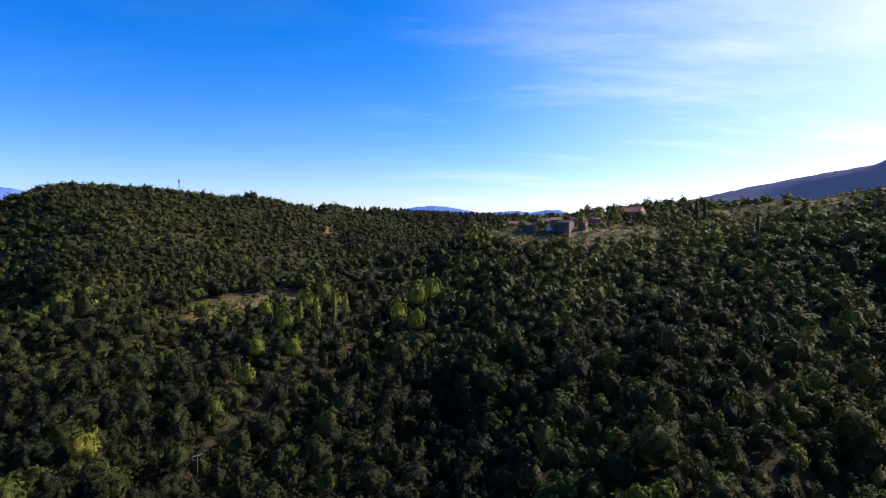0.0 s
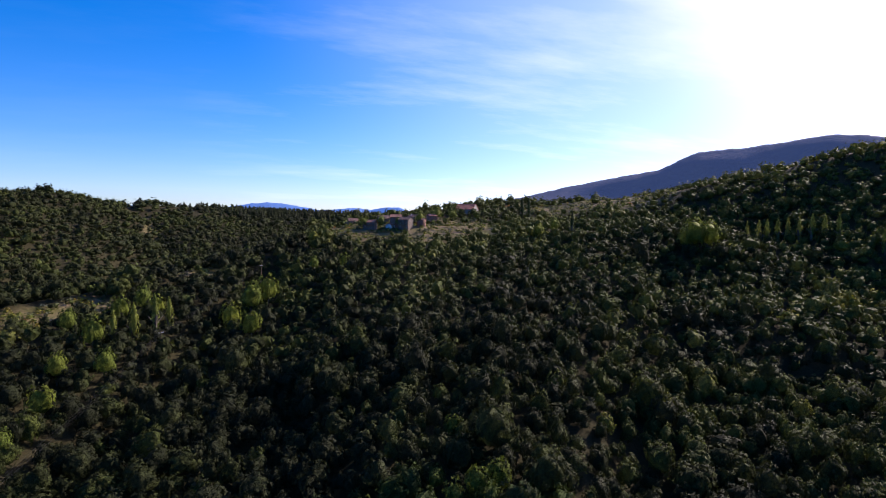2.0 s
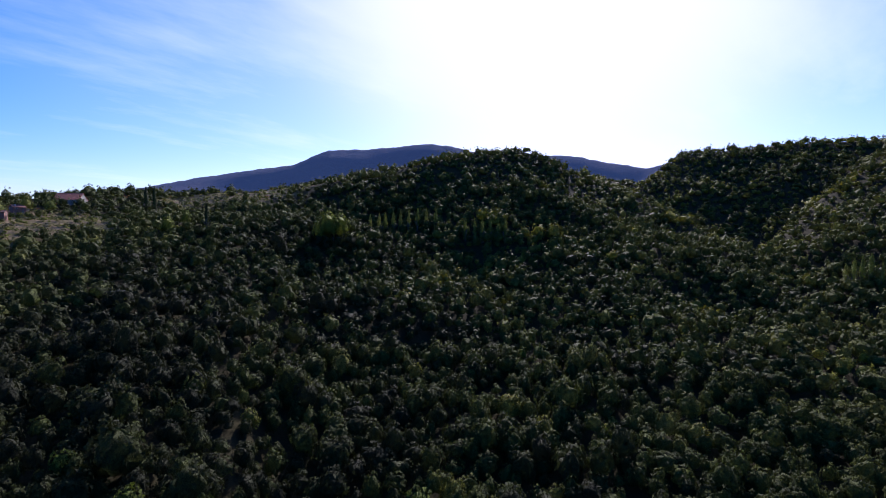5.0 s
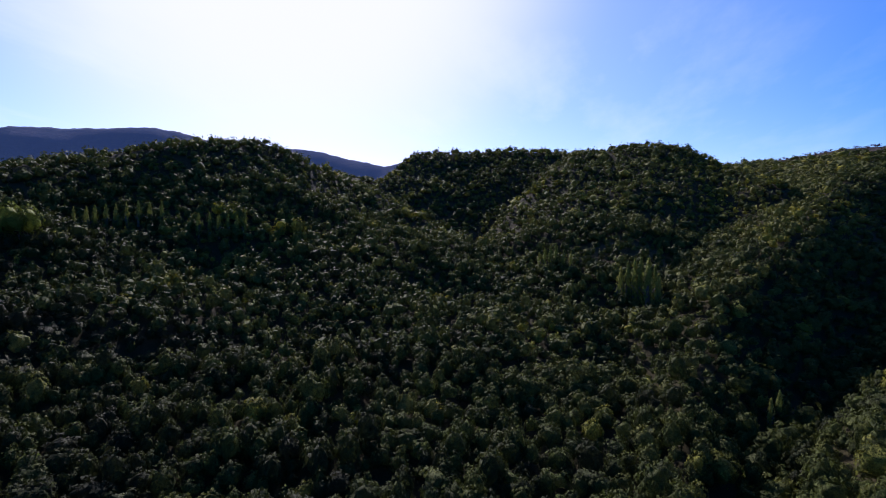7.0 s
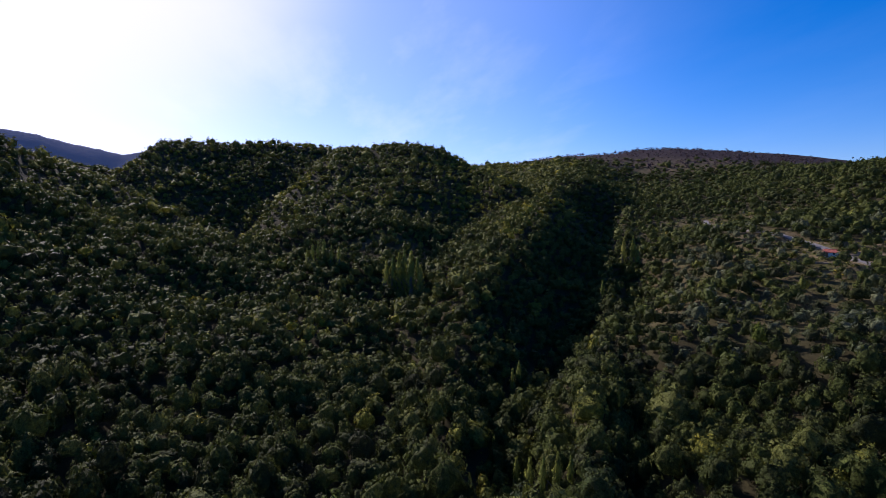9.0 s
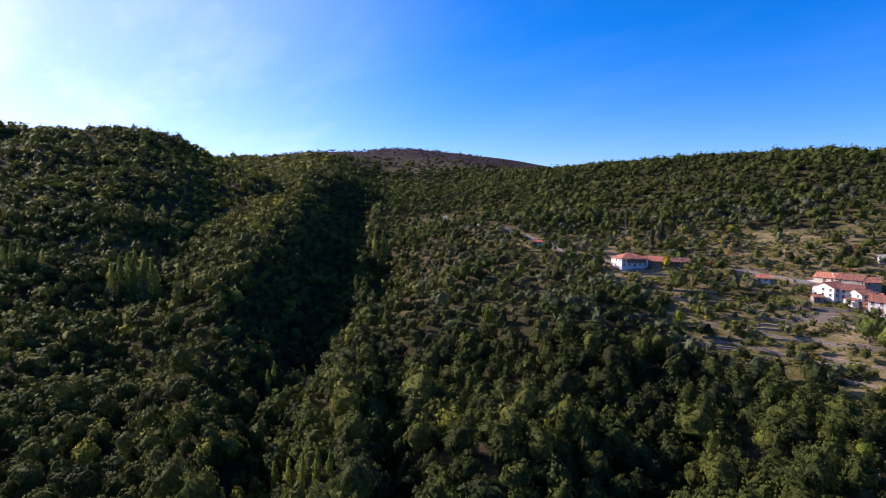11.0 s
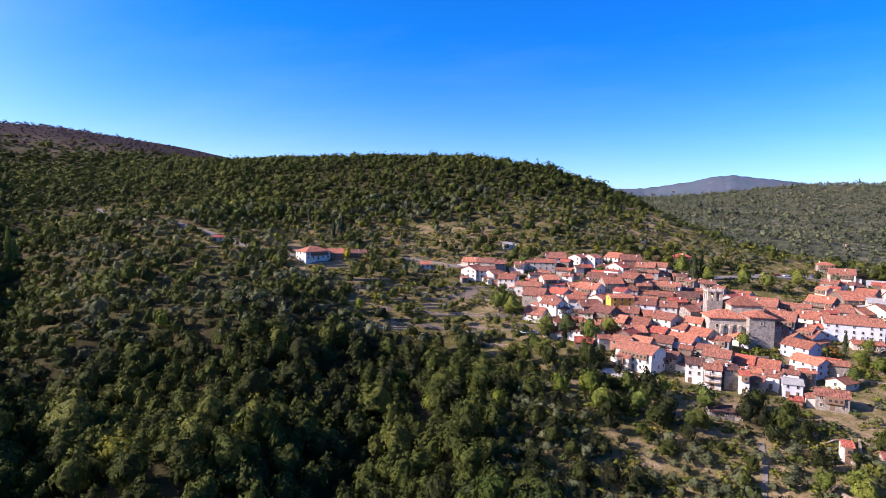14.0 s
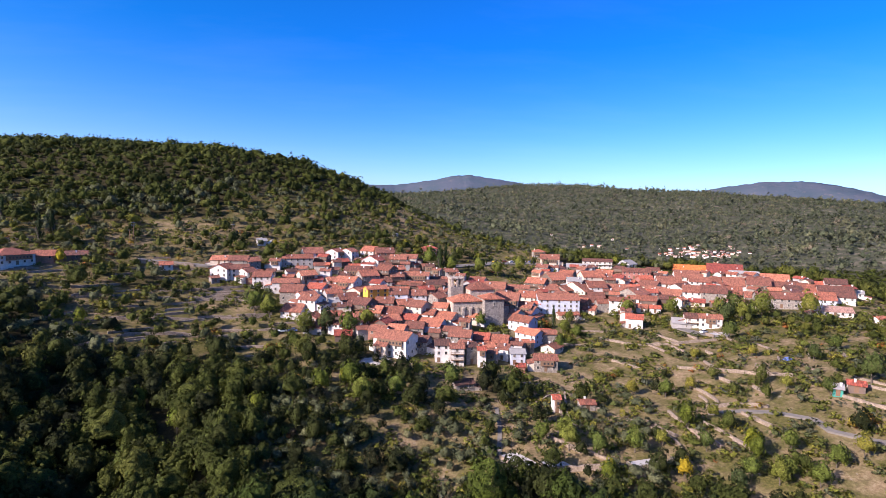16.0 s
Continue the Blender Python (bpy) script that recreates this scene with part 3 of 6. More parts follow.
def scatter(r0, r1, step, seed, full=False):
    """Jittered grid between two radii, leaving out the side of the valley that is never looked at."""
    g = rnd(seed)
    n = int(r1 / step) + 1
    X, Y = np.meshgrid(np.arange(-n, n + 1) * step, np.arange(-n, n + 1) * step)
    X = X.ravel() + g.uniform(-0.48, 0.48, X.size) * step
    Y = Y.ravel() + g.uniform(-0.48, 0.48, Y.size) * step
    r = np.hypot(X, Y)
    az = np.degrees(np.arctan2(-X, Y))
    keep = (r >= r0) & (r < r1)
    if not full:
        keep &= (az < 50) | (az > 124)
    return X[keep], Y[keep], g


FOOTPRINTS = []


def taken(x, y):
    """Whether a place is covered by a building, a yard or a road."""
    hit = np.zeros(np.shape(x), bool)
    for cx, cy, a, b, turn in FOOTPRINTS:
        c, s = math.cos(radians(turn)), math.sin(radians(turn))
        hit |= (np.abs((x - cx) * c + (y - cy) * s) < a) & (np.abs(-(x - cx) * s + (y - cy) * c) < b)
    return hit


build_ground()


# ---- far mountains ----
# air: a faint glow of the slope itself, added as haze of distance.
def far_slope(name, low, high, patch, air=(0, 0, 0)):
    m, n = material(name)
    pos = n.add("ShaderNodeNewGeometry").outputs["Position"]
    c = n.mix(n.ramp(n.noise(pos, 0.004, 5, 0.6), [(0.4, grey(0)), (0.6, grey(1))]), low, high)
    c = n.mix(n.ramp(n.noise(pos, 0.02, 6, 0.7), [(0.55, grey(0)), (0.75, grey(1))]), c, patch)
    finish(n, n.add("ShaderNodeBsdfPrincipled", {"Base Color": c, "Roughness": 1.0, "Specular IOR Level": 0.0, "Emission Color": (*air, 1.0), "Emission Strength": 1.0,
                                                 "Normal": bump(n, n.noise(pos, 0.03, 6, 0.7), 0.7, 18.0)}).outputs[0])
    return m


def mountain(name, distance, crest, mat, foot, label, depth=0.22):
    """A far ridge: crest given as (bearing to the left, rise in degrees), with a long front slope and gullies."""
    crest = sorted(crest)
    b = np.array([c[0] for c in crest])
    rise = np.array([c[1] for c in crest])
    n, rows = 260, 26
    bs = np.linspace(b[0], b[-1], n)
    top = EYE + distance * np.tan(np.radians(np.interp(bs, b, rise)))
    jag = wobble(bs * 40, bs * 0, 30, 71) * distance * 0.0007
    verts = []
    for k in range(rows):
        v = k / (rows - 1)
        front = v <= 0.8
        s = v / 0.8 if front else (1 - v) / 0.2
        d = distance * (1 - depth * (1 - s) if front else 1 + 0.05 * (1 - s))
        for j in range(n):
            a = radians(bs[j])
            edge = min(1.0, j / 14, (n - 1 - j) / 14)
            z = foot + (top[j] - foot) * (0.35 * s + 0.65 * s * s * (3 - 2 * s)) * (edge ** 0.5 if edge < 1 else 1)
            z += jag[j] * s ** 10 * edge
            x, y = -math.sin(a) * d, math.cos(a) * d
            z += float(wobble(np.array(x), np.array(y), distance * 0.12, 72)) * distance * 0.006 * s * (1 - s) * 4
            verts.append((x, y, z))
    faces = [(k * n + j, k * n + j + 1, (k + 1) * n + j + 1, (k + 1) * n + j) for k in range(rows - 1) for j in range(n - 1)]
    ob = new(name, mesh_from(name, verts, faces, [mat], True))
    return tagged(ob, label, "mountain", kind="structure")


# Haze is painted into these bluish base colours as well as the glow.
M_PURPLE = far_slope("hazy_heath", (0.07, 0.08, 0.115), (0.095, 0.092, 0.12), (0.12, 0.11, 0.115), (0.014, 0.022, 0.042))
M_BLUE = far_slope("hazy_blue_hills", (0.07, 0.12, 0.26), (0.09, 0.14, 0.28), (0.10, 0.15, 0.28), (0.02, 0.06, 0.16))
M_DIM = far_slope("hazy_scrub_hills", (0.055, 0.075, 0.085), (0.075, 0.085, 0.10), (0.13, 0.115, 0.11), (0.006, 0.012, 0.03))
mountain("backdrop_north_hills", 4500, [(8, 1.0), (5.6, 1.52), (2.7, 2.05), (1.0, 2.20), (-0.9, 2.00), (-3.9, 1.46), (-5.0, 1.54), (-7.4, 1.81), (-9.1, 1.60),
         (-10.6, 1.91), (-12.0, 1.92), (-12.8, 1.59), (-16, 1.2)], M_BLUE, -20, "distant hills on the horizon, blue with painted haze")
mountain("backdrop_north_west", 4500, [(46, 2.0), (41, 2.6), (39.2, 2.54), (38.4, 2.54), (37.3, 2.23), (33, 1.6), (20, 1.9), (14, 1.75), (11, 1.3)], M_BLUE, -20, "distant hills on the horizon, blue with painted haze")
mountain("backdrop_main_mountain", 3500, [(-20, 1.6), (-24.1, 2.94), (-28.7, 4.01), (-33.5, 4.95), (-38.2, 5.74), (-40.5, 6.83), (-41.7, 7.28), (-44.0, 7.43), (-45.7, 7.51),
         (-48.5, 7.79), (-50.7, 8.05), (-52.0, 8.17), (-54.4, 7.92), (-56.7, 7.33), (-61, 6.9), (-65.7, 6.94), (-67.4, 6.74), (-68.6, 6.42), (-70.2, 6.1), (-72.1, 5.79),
         (-73.7, 5.42), (-75.2, 5.70), (-76.7, 6.08), (-80, 6.3), (-86, 4.5)], M_PURPLE, 40, "long dark heath-covered mountain ridge with painted haze")
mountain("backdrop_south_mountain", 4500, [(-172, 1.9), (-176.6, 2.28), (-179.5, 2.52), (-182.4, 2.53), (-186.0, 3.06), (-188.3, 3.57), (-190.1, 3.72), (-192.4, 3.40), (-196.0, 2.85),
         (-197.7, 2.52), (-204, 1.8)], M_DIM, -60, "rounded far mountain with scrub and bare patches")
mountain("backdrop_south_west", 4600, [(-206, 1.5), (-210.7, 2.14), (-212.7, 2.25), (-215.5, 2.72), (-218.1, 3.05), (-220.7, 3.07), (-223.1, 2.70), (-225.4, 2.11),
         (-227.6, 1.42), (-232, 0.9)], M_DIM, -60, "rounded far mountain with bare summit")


# ---- buildings ----
def plaster(name, base, dirty, scale=0.6, rough=0.9, joints=0.0):
    m, n = material(name)
    pos = n.add("ShaderNodeNewGeometry").outputs["Position"]
    stain = n.ramp(n.noise(pos, scale, 5, 0.65), [(0.35, grey(0)), (0.75, grey(1))])
    c = n.mix(stain, base, dirty)
    grain = n.noise(pos, 7.0, 4, 0.7)
    c = n.mix(1.0, c, n.ramp(grain, [(0.25, grey(0.8)), (0.75, grey(1.08))]), "MULTIPLY")
    h = grain
    if joints:
        vor = n.add("ShaderNodeTexVoronoi", {"Vector": pos, "Scale": joints})
        c = n.mix(1.0, c, n.ramp(vor.outputs["Color"], [(0.1, grey(0.62)), (0.9, grey(1.25))]), "MULTIPLY")
        h = vor.outputs["Distance"]
    finish(n, n.add("ShaderNodeBsdfPrincipled", {"Base Color": c, "Roughness": rough, "Normal": bump(n, h, 0.5, 0.08)}).outputs[0])
    return m


WALLS = {
    "white": plaster("white_plaster", (0.68, 0.655, 0.62), (0.44, 0.40, 0.36)),
    "cream": plaster("cream_plaster", (0.62, 0.53, 0.42), (0.42, 0.35, 0.28)),
    "stone": plaster("rubble_stone", (0.30, 0.26, 0.22), (0.18, 0.155, 0.13), joints=2.2),
    "stonebig": plaster("granite_ashlar", (0.30, 0.265, 0.23), (0.20, 0.175, 0.155), joints=1.4),
    "grey": plaster("grey_render", (0.36, 0.34, 0.32), (0.25, 0.24, 0.23)),
    "blue": plaster("bluish_limewash", (0.52, 0.56, 0.64), (0.38, 0.40, 0.45)),
    "wood": plaster("dark_timber_wall", (0.16, 0.11, 0.085), (0.10, 0.075, 0.06)),
    "balcony": plaster("old_white_plaster", (0.66, 0.62, 0.56), (0.42, 0.38, 0.33)),
    "brick": plaster("red_brick", (0.33, 0.15, 0.10), (0.24, 0.12, 0.085), joints=3.5),
    "redwall": plaster("oxide_red_render", (0.36, 0.14, 0.11), (0.26, 0.12, 0.10)),
    "yellow": plaster("ochre_orange_render", (0.78, 0.36, 0.04), (0.66, 0.30, 0.05)),
    "greenwall": plaster("teal_painted_boards", (0.03, 0.30, 0.24), (0.05, 0.22, 0.18)),
}


def tiles(name, stops):
    """Curved clay tiles: rows down the slope, with lichen and replaced patches."""
    m, n = material(name)
    tc = n.add("ShaderNodeTexCoord").outputs["Object"]
    rnd_ob = n.add("ShaderNodeObjectInfo").outputs["Random"]
    pos = n.add("ShaderNodeNewGeometry").outputs["Position"]
    sx = n.add("ShaderNodeSeparateXYZ", {0: tc})
    cols = n.math("SINE", n.math("MULTIPLY", sx.outputs[0], 20.9))
    rows = n.math("FRACT", n.math("MULTIPLY", sx.outputs[1], 2.6))
    cell = n.add("ShaderNodeTexWhiteNoise", {"Vector": n.add("ShaderNodeCombineXYZ", {0: n.math("FLOOR", n.math("MULTIPLY", sx.outputs[0], 3.33)),
                                                                                     1: n.math("FLOOR", n.math("MULTIPLY", sx.outputs[1], 2.6)), 2: rnd_ob}).outputs[0]}).outputs[0]
    runs = n.add("ShaderNodeMapping", {"Vector": tc, "Scale": (1.5, 0.35, 0.35)}).outputs[0]
    patch = n.noise(runs, 1.0, 5, 0.75)
    f = n.math("ADD", n.math("MULTIPLY", patch, 0.80), n.math("MULTIPLY", cell, 0.24))
    f = n.math("ADD", f, n.math("MULTIPLY", n.math("SUBTRACT", rnd_ob, 0.5), 0.55), clamp=True)
    c = n.ramp(f, stops)
    c = n.mix(1.0, c, n.ramp(cols, [(0.0, grey(0.62)), (0.7, grey(1.08))]), "MULTIPLY")
    # Streaky mottling, with shadow lines down the slope painted into the tile colour.
    worn = n.noise(n.add("ShaderNodeMapping", {"Vector": tc, "Scale": (2.6, 0.5, 0.5)}).outputs[0], 1.0, 3, 0.8)
    c = n.mix(1.0, c, n.ramp(worn, [(0.38, grey(0.45)), (0.62, grey(1.35))]), "MULTIPLY")
    h = n.math("ADD", cols, n.math("MULTIPLY", rows, 0.7))
    finish(n, n.add("ShaderNodeBsdfPrincipled", {"Base Color": c, "Roughness": 0.85, "Normal": bump(n, h, 0.6, 0.05)}).outputs[0])
    return m


ROOFS = {
    "orange": tiles("new_clay_tiles", [(0.2, (0.20, 0.075, 0.045)), (0.5, (0.38, 0.125, 0.07)), (0.8, (0.54, 0.20, 0.11))]),
    "brown": tiles("old_clay_tiles", [(0.2, (0.09, 0.045, 0.033)), (0.5, (0.22, 0.082, 0.052)), (0.8, (0.38, 0.145, 0.085))]),
    "red": tiles("red_clay_tiles", [(0.25, (0.28, 0.06, 0.04)), (0.55, (0.42, 0.095, 0.055)), (0.8, (0.52, 0.14, 0.075))]),
    "bright": tiles("fresh_orange_tiles", [(0.25, (0.55, 0.15, 0.03)), (0.8, (0.70, 0.22, 0.05))]),
    "pink": tiles("faded_pink_tiles", [(0.25, (0.42, 0.24, 0.18)), (0.8, (0.58, 0.36, 0.28))]),
    "grey": plaster("fibre_cement_sheet", (0.30, 0.29, 0.28), (0.20, 0.19, 0.18)),
}


def simple(name, colour, rough=0.5, metal=0.0):
    m, n = material(name)
    pos = n.add("ShaderNodeNewGeometry").outputs["Position"]
    c = n.mix(1.0, colour, n.ramp(n.noise(pos, 3.0, 4, 0.6), [(0.3, grey(0.85)), (0.7, grey(1.1))]), "MULTIPLY")
    finish(n, n.add("ShaderNodeBsdfPrincipled", {"Base Color": c, "Roughness": rough, "Metallic": metal}).outputs[0])
    return m


M_PANE = simple("window_glass", (0.035, 0.04, 0.045), 0.12)
M_FRAME = simple("painted_window_frame", (0.45, 0.40, 0.34), 0.6)
M_TIMBER = simple("weathered_timber", (0.17, 0.10, 0.06), 0.8)
M_STEEL = simple("galvanised_steel", (0.45, 0.46, 0.47), 0.45, 0.8)
M_CONCRETE = plaster("concrete", (0.44, 0.42, 0.39), (0.33, 0.31, 0.29))
M_ROAD = plaster("worn_asphalt", (0.13, 0.12, 0.105), (0.20, 0.175, 0.145), 0.3)
M_DRYSTONE = plaster("dry_stone", (0.29, 0.225, 0.165), (0.16, 0.125, 0.098), joints=2.6)


def part(name, bm, mat, parent, label=""):
    """Links a bmesh (or a ready mesh) as one mesh object under its thing or part."""
    if isinstance(bm, bmesh.types.BMesh):
        me = bpy.data.meshes.new(name)
        bm.normal_update()
        bm.to_mesh(me)
        bm.free()
        me.materials.append(mat)
    else:
        me = bm
    ob = new(name, me)
    ob.parent = parent
    return tagged(ob, label) if label else ob


def box(bm, cx, cy, cz, sx, sy, sz):
    """A box by its centre and full sizes."""
    v = [bm.verts.new((cx + sx * (i & 1) - sx / 2, cy + sy * (i >> 1 & 1) - sy / 2, cz + sz * (i >> 2) - sz / 2)) for i in range(8)]
    for f in ((0, 2, 3, 1), (4, 5, 7, 6), (0, 1, 5, 4), (2, 6, 7, 3), (0, 4, 6, 2), (1, 3, 7, 5)):
        bm.faces.new([v[i] for i in f])
    return v


def poly(bm, points):
    return bm.faces.new([bm.verts.new(p) for p in points])


def ready(name, mat, draw):
    bm = bmesh.new()
    draw(bm)
    me = bpy.data.meshes.new(name)
    bm.normal_update()
    bm.to_mesh(me)
    bm.free()
    me.materials.append(mat)
    return me


def draw_frame(bm):
    """Window surround with sill, 1 by 1.3 m, hung on a wall that faces +y."""
    box(bm, -0.5, 0.03, 0.65, 0.12, 0.14, 1.42)
    box(bm, 0.5, 0.03, 0.65, 0.12, 0.14, 1.42)
    box(bm, 0, 0.03, 1.3, 0.88, 0.14, 0.12)
    box(bm, 0, 0.06, -0.03, 1.16, 0.26, 0.10)
    box(bm, 0, 0.0, 0.65, 0.06, 0.10, 1.18)


ME_FRAME = ready("window_frame", M_FRAME, draw_frame)
ME_PANE = ready("pane", M_PANE, lambda bm: box(bm, 0, 0.0, 0.63, 0.88, 0.05, 1.22))
ME_DOOR = ready("door", M_TIMBER, lambda bm: (box(bm, 0, 0.0, 1.0, 1.0, 0.10, 2.0), box(bm, -0.56, 0.02, 1.05, 0.12, 0.16, 2.1), box(bm, 0.56, 0.02, 1.05, 0.12, 0.16, 2.1), box(bm, 0, 0.02, 2.06, 1.0, 0.16, 0.12)))
ME_CHIMNEY = ready("chimney", WALLS["white"], lambda bm: (box(bm, 0, 0, 0.2, 0.6, 0.6, 1.8), box(bm, 0, 0, 1.15, 0.8, 0.8, 0.12)))


def gable_walls(bm, w, d, h, low, rise):
    """Four walls down to `low`, with triangular gables on the short ends."""
    a, b = w / 2, d / 2
    for s in (1, -1):
        poly(bm, [(s * a, -b * s, low), (s * a, b * s, low), (s * a, b * s, h), (s * a, 0, h + rise), (s * a, -b * s, h)])
        poly(bm, [(a * s, b * s, low), (-a * s, b * s, low), (-a * s, b * s, h), (a * s, b * s, h)])


def gable_roof(bm, w, d, h, rise, over=0.45, thick=0.2):
    """Two tiled slopes with overhang and thickness, and a row of ridge tiles."""
    a, b = w / 2 + over, d / 2
    drop = rise * over / b
    for s in (1, -1):
        lo, hi = (b + over) * s, 0.0
        top = [(-a, lo, h - drop + thick), (a, lo, h - drop + thick), (a, hi, h + rise + thick), (-a, hi, h + rise + thick)]
        bot = [(x, y, z - thick) for x, y, z in top]
        if s < 0:
            top, bot = top[::-1], bot[::-1]
            poly(bm, top[::-1])
            poly(bm, bot)
            poly(bm, [top[3], top[2], bot[2], bot[3]])
        else:
            poly(bm, top[::-1])
            poly(bm, bot)
            poly(bm, [top[0], top[1], bot[1], bot[0]])
        for k in ((0, 3), (1, 2)):
            poly(bm, [top[k[0]], top[k[1]], bot[k[1]], bot[k[0]]])
    box(bm, 0, 0, h + rise + thick + 0.02, w + over * 2 - 0.1, 0.28, 0.14)


def hip_roof(bm, w, d, h, rise, over=0.5, thick=0.22):
    a, b = w / 2 + over, d / 2 + over
    r = max(0.0, (w - d) / 2)
    base, eave = [(-a, -b, h), (a, -b, h), (a, b, h), (-a, b, h)], [(-a, -b, h + thick), (a, -b, h + thick), (a, b, h + thick), (-a, b, h + thick)]
    p, q = (-r, 0, h + rise + thick), (r, 0, h + rise + thick)
    poly(bm, base[::-1])
    for k in range(4):
        poly(bm, [base[k], base[(k + 1) % 4], eave[(k + 1) % 4], eave[k]])
    if r > 0.05:
        poly(bm, [eave[0], eave[1], q, p])
        poly(bm, [eave[2], eave[3], p, q])
    else:
        poly(bm, [eave[0], eave[1], q])
        poly(bm, [eave[2], eave[3], q])
    poly(bm, [eave[1], eave[2], q])
    poly(bm, [eave[3], eave[0], p])


def set_window(parent, x, y, z, turn, scale=(1, 1, 1)):
    win = part("window", ME_FRAME, None, parent)
    win.matrix_basis = Matrix.LocRotScale((x, y, z), Euler((0, 0, radians(turn))), scale)
    part("pane", ME_PANE, None, win)
    return win


LOOK = {"white": "white-plastered", "cream": "cream-plastered", "stone": "rubble stone", "stonebig": "granite ashlar", "grey": "grey-rendered", "blue": "limewashed",
        "wood": "dark timber-clad", "balcony": "old plastered balconied", "brick": "red brick", "redwall": "oxide-red rendered", "yellow": "ochre-orange", "greenwall": "teal-boarded"}
COVER = {"orange": "orange clay tiles", "brown": "weathered brown tiles", "red": "red clay tiles", "bright": "bright new orange tiles", "pink": "faded pink tiles", "grey": "grey sheet roofing"}
COUNT = {1: "single-storey", 2: "two-storey", 3: "three-storey"}


def house(x, y, turn, w, d, storeys, roof, wall, hip, group, detail=True, windows=1.0):
    g = random.Random(round(x * 7 + y * 13))
    z = gz(x, y)
    h = storeys * 2.45
    rise = d / 2 * g.uniform(0.42, 0.52)
    ob = new("house" if storeys > 1 or w > 7 else "shed")
    ob.matrix_world = pose(x, y, z, 0, 0, turn)
    FOOTPRINTS.append((x, y, w / 2 + 1.6, d / 2 + 1.6, turn))
    bm = bmesh.new()
    gable_walls(bm, w, d, h, -4.0, rise if not hip else 0.01)
    part("wall", bm, WALLS[wall], ob)
    bm = bmesh.new()
    (hip_roof if hip else gable_roof)(bm, w, d, h, rise)
    part("roof", bm, ROOFS[roof], ob)
    if detail:
        n = max(1, int(w / 3.1))
        for k in range(storeys):
            for i in range(n):
                if g.random() < 0.86 * windows:
                    px = (i + 0.5) / n * w - w / 2
                    if k == 0 and i == n // 2:
                        door = part("door", ME_DOOR, None, ob)
                        door.matrix_basis = pose(px, d / 2 + 0.03, 0.0)
                    else:
                        set_window(ob, px, d / 2 + 0.02, k * 2.45 + 0.95, 0)
            m = max(1, int(d / 3.6))
            for side in (1, -1):
                for i in range(m):
                    if g.random() < 0.6 * windows:
                        set_window(ob, side * (w / 2 + 0.02), (i + 0.5) / m * d - d / 2, k * 2.45 + 0.95, -90 * side)
        if g.random() < 0.65:
            ch = part("chimney", ME_CHIMNEY, None, ob)
            ch.matrix_basis = pose(g.uniform(-0.35, 0.35) * w, g.choice((-0.2, 0.2)) * d, h + rise * 0.55)
        if g.random() < 0.55 and w > 6:
            # lean-to against one end, under its own single slope
            side, aw, ad, ah = g.choice((1, -1)), g.uniform(2.4, 3.8), d * g.uniform(0.6, 0.95), h * g.uniform(0.45, 0.8)
            x0, x1 = side * w / 2, side * (w / 2 + aw)
            b = ad / 2
            bm = bmesh.new()
            poly(bm, [(x1, -b, -4), (x1, b, -4), (x1, b, ah - 0.7), (x1, -b, ah - 0.7)])
            for s in (1, -1):
                poly(bm, [(x0, b * s, -4), (x1, b * s, -4), (x1, b * s, ah - 0.7), (x0, b * s, ah)])
            bmesh.ops.recalc_face_normals(bm, faces=bm.faces)
            annex = part("annex", bm, WALLS[g.choice(("stone", "white", "cream", wall))], ob)
            bm = bmesh.new()
            e = side * 0.4
            for up in (0.0, 0.18):
                poly(bm, [(x0, -b - 0.3, ah + up), (x1 + e, -b - 0.3, ah - 0.8 + up), (x1 + e, b + 0.3, ah - 0.8 + up), (x0, b + 0.3, ah + up)])
            poly(bm, [(x1 + e, -b - 0.3, ah - 0.8), (x1 + e, b + 0.3, ah - 0.8), (x1 + e, b + 0.3, ah - 0.62), (x1 + e, -b - 0.3, ah - 0.62)])
            for s in (1, -1):
                poly(bm, [(x0, s * (b + 0.3), ah), (x1 + e, s * (b + 0.3), ah - 0.8), (x1 + e, s * (b + 0.3), ah - 0.62), (x0, s * (b + 0.3), ah + 0.18)])
            bmesh.ops.recalc_face_normals(bm, faces=bm.faces)
            part("lean_to_roof", bm, ROOFS[g.choice(("orange", "brown", roof))], annex)
        if storeys > 1 and wall in ("white", "cream", "stone") and g.random() < 0.4:
            # closed timber gallery under the eaves
            gw, gx = w * g.uniform(0.4, 0.85), w * g.uniform(-0.07, 0.07)
            bm = bmesh.new()
            box(bm, gx, d / 2 + 0.4, h - 1.25, gw, 0.8, 2.3)
            gal = part("gallery", bm, M_TIMBER, ob, "dark timber upper gallery")
            for i in range(max(1, int(gw / 1.6))):
                pane = part("pane", ME_PANE, None, gal)
                pane.matrix_basis = Matrix.LocRotScale((gx - gw / 2 + (i + 0.5) * 1.6, d / 2 + 0.81, h - 1.75), None, (0.9, 1, 0.75))
        if wall in ("balcony", "wood") and storeys > 1:
            for k in range(1, storeys):
                bm = bmesh.new()
                box(bm, 0, d / 2 + 0.62, k * 2.45, w * 0.94, 1.2, 0.14)
                box(bm, 0, d / 2 + 1.18, k * 2.45 + 0.95, w * 0.94, 0.08, 0.08)
                for i in range(int(w / 0.5)):
                    box(bm, -w * 0.46 + i * 0.5, d / 2 + 1.18, k * 2.45 + 0.5, 0.06, 0.06, 0.85)
                for i in (-1, 1):
                    box(bm, i * w * 0.45, d / 2 + 1.15, k * 2.45 + 1.35, 0.14, 0.14, 2.6)
                part("balcony", bm, M_TIMBER, ob, "weathered timber balcony")
